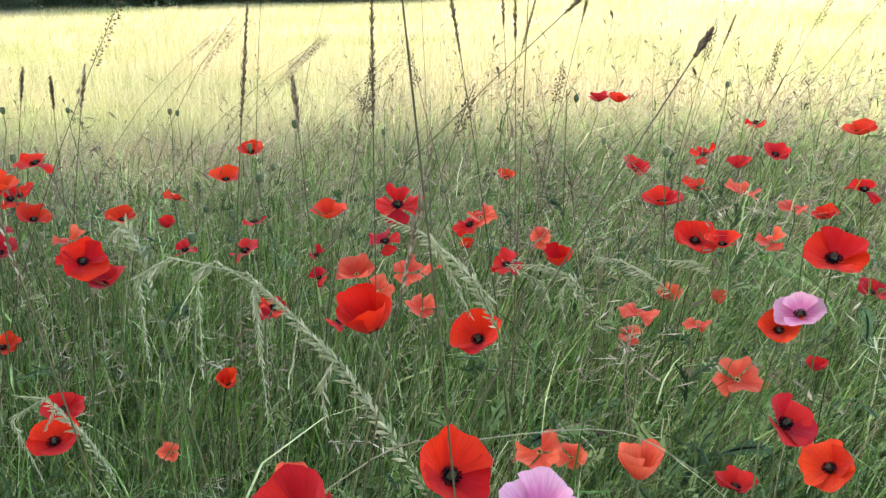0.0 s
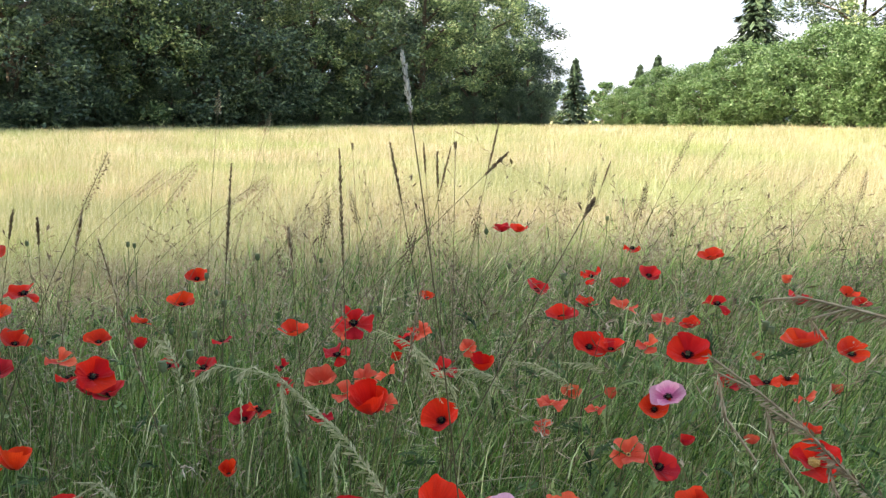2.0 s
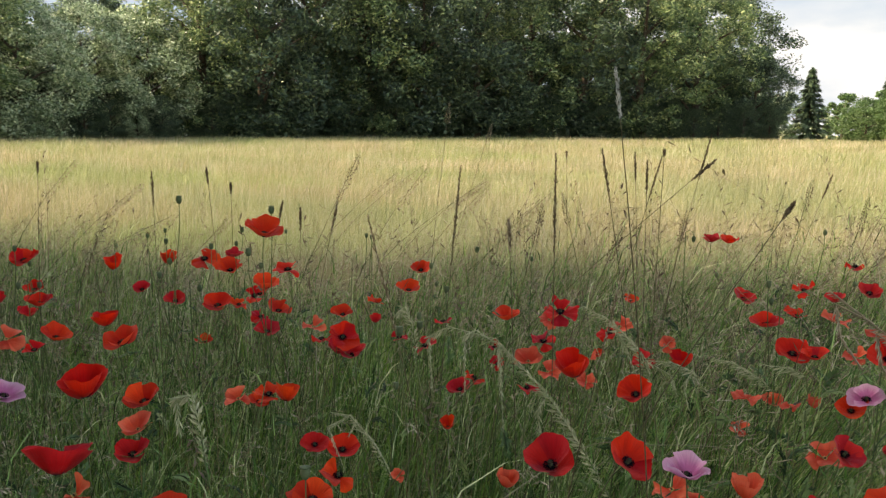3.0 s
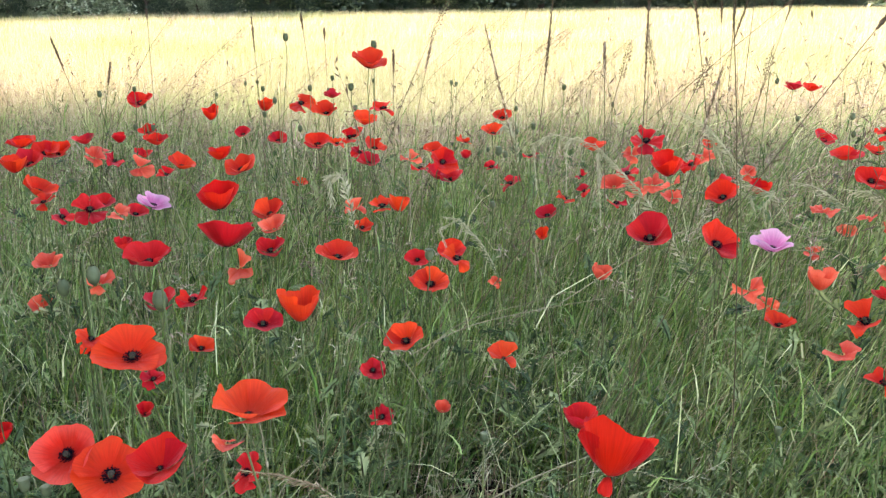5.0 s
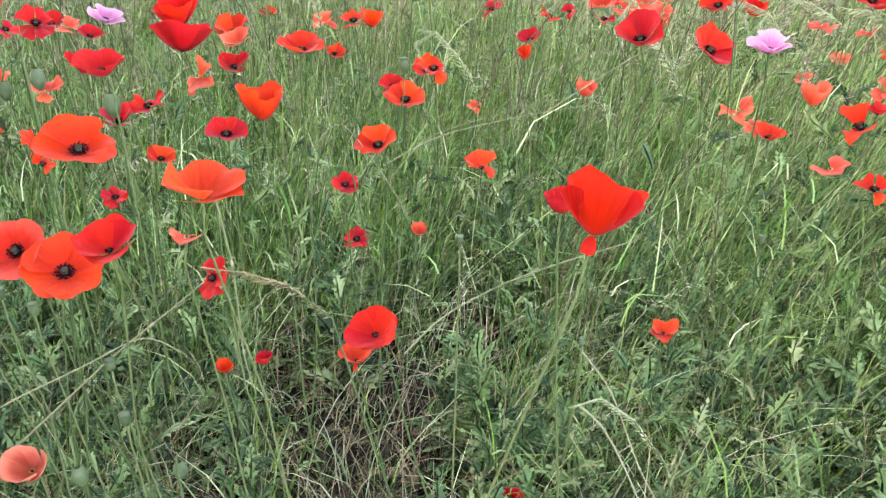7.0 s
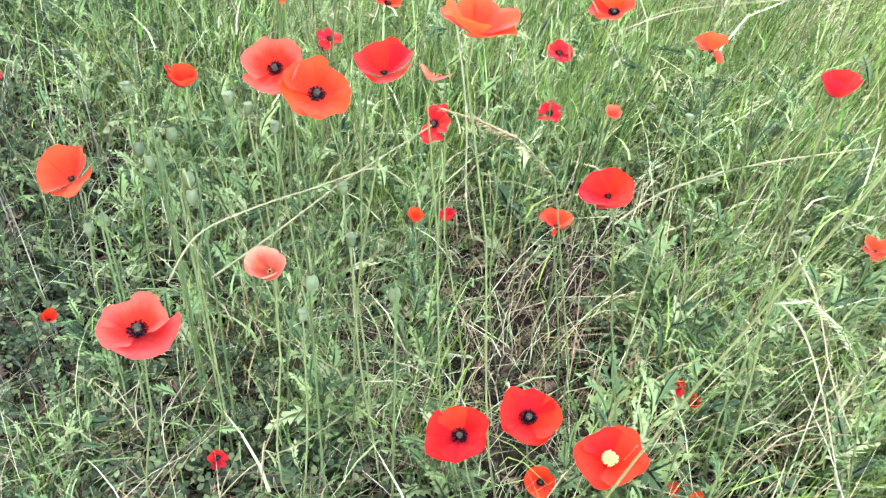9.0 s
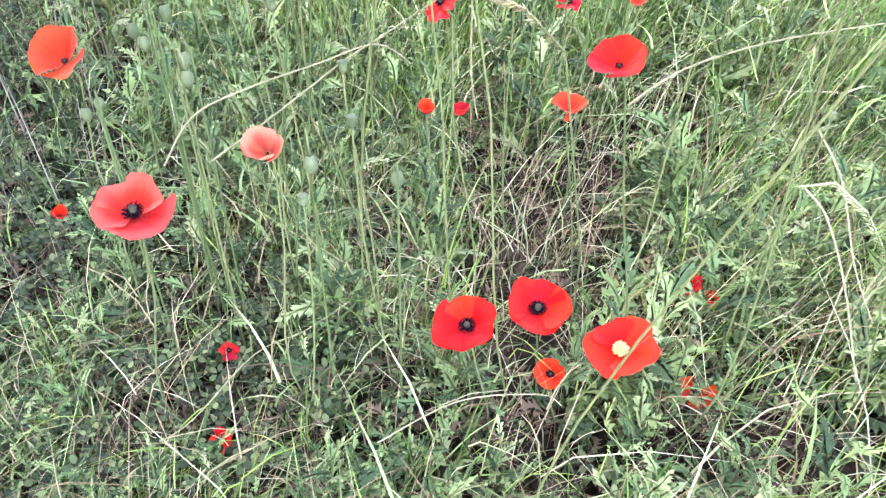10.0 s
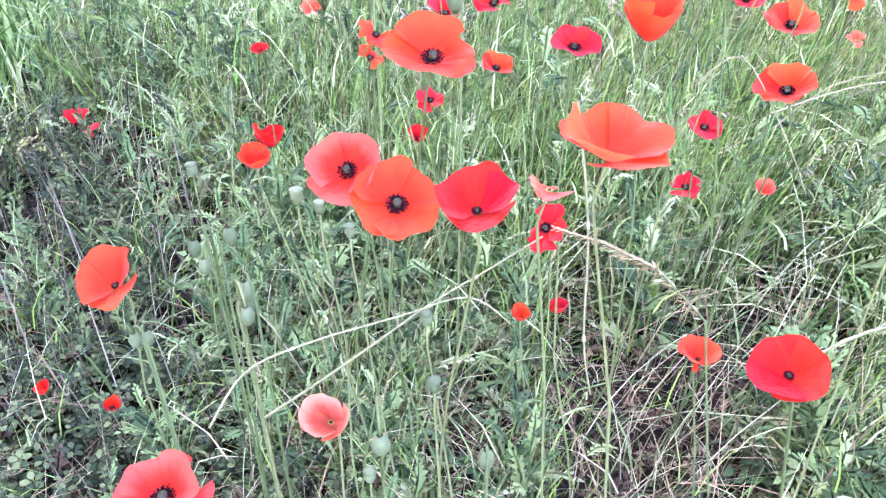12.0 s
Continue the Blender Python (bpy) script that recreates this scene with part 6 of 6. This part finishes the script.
poppy(-0.192, 2.336, 0.672, 0.061, "R", "c")
poppy(-0.384, 2.377, 0.657, 0.042, "S", "c")
poppy(-0.034, 2.130, 0.625, 0.042, "R", "c")
poppy(0.173, 2.049, 0.672, 0.056, "R", "l")
poppy(0.290, 2.058, 0.672, 0.062, "R", "c")
poppy(-0.209, 1.808, 0.480, 0.038, "R", "l")
poppy(-0.045, 2.180, 0.651, 0.042, "R", "c")
poppy(0.539, 2.189, 0.480, 0.052, "R", "l")
poppy(-0.281, 1.656, 0.600, 0.066, "O", "r")
poppy(-0.107, 1.791, 0.600, 0.036, "S", "o")


# ---------------------------------------------------------------- buds and seed capsules
def poppy_bud(x, y, z, size, open_pod):
    """A hanging hairy bud, or an upright seed capsule with its lid."""
    g = float(rise(x, y))
    if open_pod:
        t = thing("seed_capsule", "grey-green poppy seed capsule with a flat ridged lid", "seed capsule", "seed capsules")
    else:
        t = thing("poppy_bud", "nodding hairy green poppy bud on a hooked stem", "bud", "poppy buds")
    t.location = (x, y, g - 0.01)
    h = Vector((0, 0, z - g))
    s = size
    if open_pod:
        part("stem", mesh_of("stem", stem_arrays(h, Vector((0, 0, 1)), z), M_STEM), None, t)
        prof = [(0.0, 0.12), (0.15, 0.3), (0.5, 0.42), (0.85, 0.38), (1.0, 0.3)]
        part("capsule", mesh_of("capsule", tube([h + Vector((0, 0, a * s)) for a, _ in prof], [r * s for _, r in prof], 10), M_POD), None, t)
        part("lid", mesh_of("lid", tube([h + Vector((0, 0, s * a)) for a in (1.0, 1.06, 1.14)], [0.36 * s, 0.48 * s, 0.22 * s], 12), M_POD), None, t)
    else:
        a = prng.uniform(0, 6.3)
        o = Vector((math.cos(a), math.sin(a), 0)) * s
        top = h + Vector((0, 0, s * 1.3))
        pts = [Vector((0, 0, 0)), top * 0.5 + o * 0.4 - Vector((o.x, o.y, 0)) * 0.9, top - o * 0.7, top + Vector((0, 0, s * 0.35)), top + o * 0.6, h + o * 0.9 + Vector((0, 0, s * 0.6))]
        part("stem", mesh_of("stem", tube(pts, [0.0017, 0.0016, 0.0014, 0.0013, 0.0012, 0.0012], 5), M_STEM), None, t)
        e = pts[-1]
        prof = [(0.0, 0.15), (0.2, 0.34), (0.5, 0.42), (0.8, 0.32), (1.0, 0.1)]
        part("bud", mesh_of("bud", tube([e - Vector((0, 0, q * s * 1.25)) for q, _ in prof], [r * s for _, r in prof], 10), M_POD), None, t)
    return t


poppy_bud(-0.666, 0.763, 0.514, 0.0155, False)
poppy_bud(-0.620, 0.752, 0.468, 0.0166, False)
poppy_bud(-0.696, 0.685, 0.444, 0.0155, False)
poppy_bud(-0.777, 0.851, 0.529, 0.0150, True)
poppy_bud(-0.590, 0.815, 0.573, 0.0148, True)
poppy_bud(-0.569, 0.821, 0.565, 0.0127, True)
poppy_bud(-0.538, 0.825, 0.547, 0.0127, True)
poppy_bud(-0.418, 0.695, 0.477, 0.0183, False)
poppy_bud(-0.424, 0.685, 0.417, 0.0124, True)
poppy_bud(-0.422, 0.776, 0.526, 0.0124, True)
poppy_bud(-0.398, 0.748, 0.483, 0.0134, True)
poppy_bud(-0.675, 0.771, 0.517, 0.0165, False)
poppy_bud(-0.595, 0.731, 0.505, 0.0166, False)
poppy_bud(-0.658, 0.666, 0.476, 0.0144, False)
poppy_bud(-0.721, 1.104, 0.705, 0.0211, False)
poppy_bud(-0.701, 1.110, 0.709, 0.0243, False)
poppy_bud(-0.577, 1.094, 0.686, 0.0265, False)
poppy_bud(-0.816, 2.134, 0.996, 0.0177, True)
poppy_bud(-0.643, 2.133, 0.872, 0.0177, True)
poppy_bud(-0.561, 2.077, 0.983, 0.0168, True)
poppy_bud(0.041, 0.906, 0.530, 0.0082, True)
poppy_bud(0.263, 1.175, 0.533, 0.0118, True)
poppy_bud(-0.332, 0.721, 0.447, 0.0177, False)
poppy_bud(-0.592, 0.740, 0.507, 0.0188, False)
poppy_bud(-0.640, 0.755, 0.546, 0.0163, False)
poppy_bud(-0.260, 1.377, 0.680, 0.0177, True)
poppy_bud(-0.016, 0.798, 0.305, 0.0088, True)
poppy_bud(-0.104, 0.986, 0.593, 0.0106, True)
# capsules on bare stems among the far poppies
for i in range(44):
    px = prng.uniform(-1.5, 1.1)
    poppy_bud(px, prng.uniform(1.8, 3.2), prng.uniform(0.62, 0.86), prng.uniform(0.013, 0.018), i % 4 > 0)
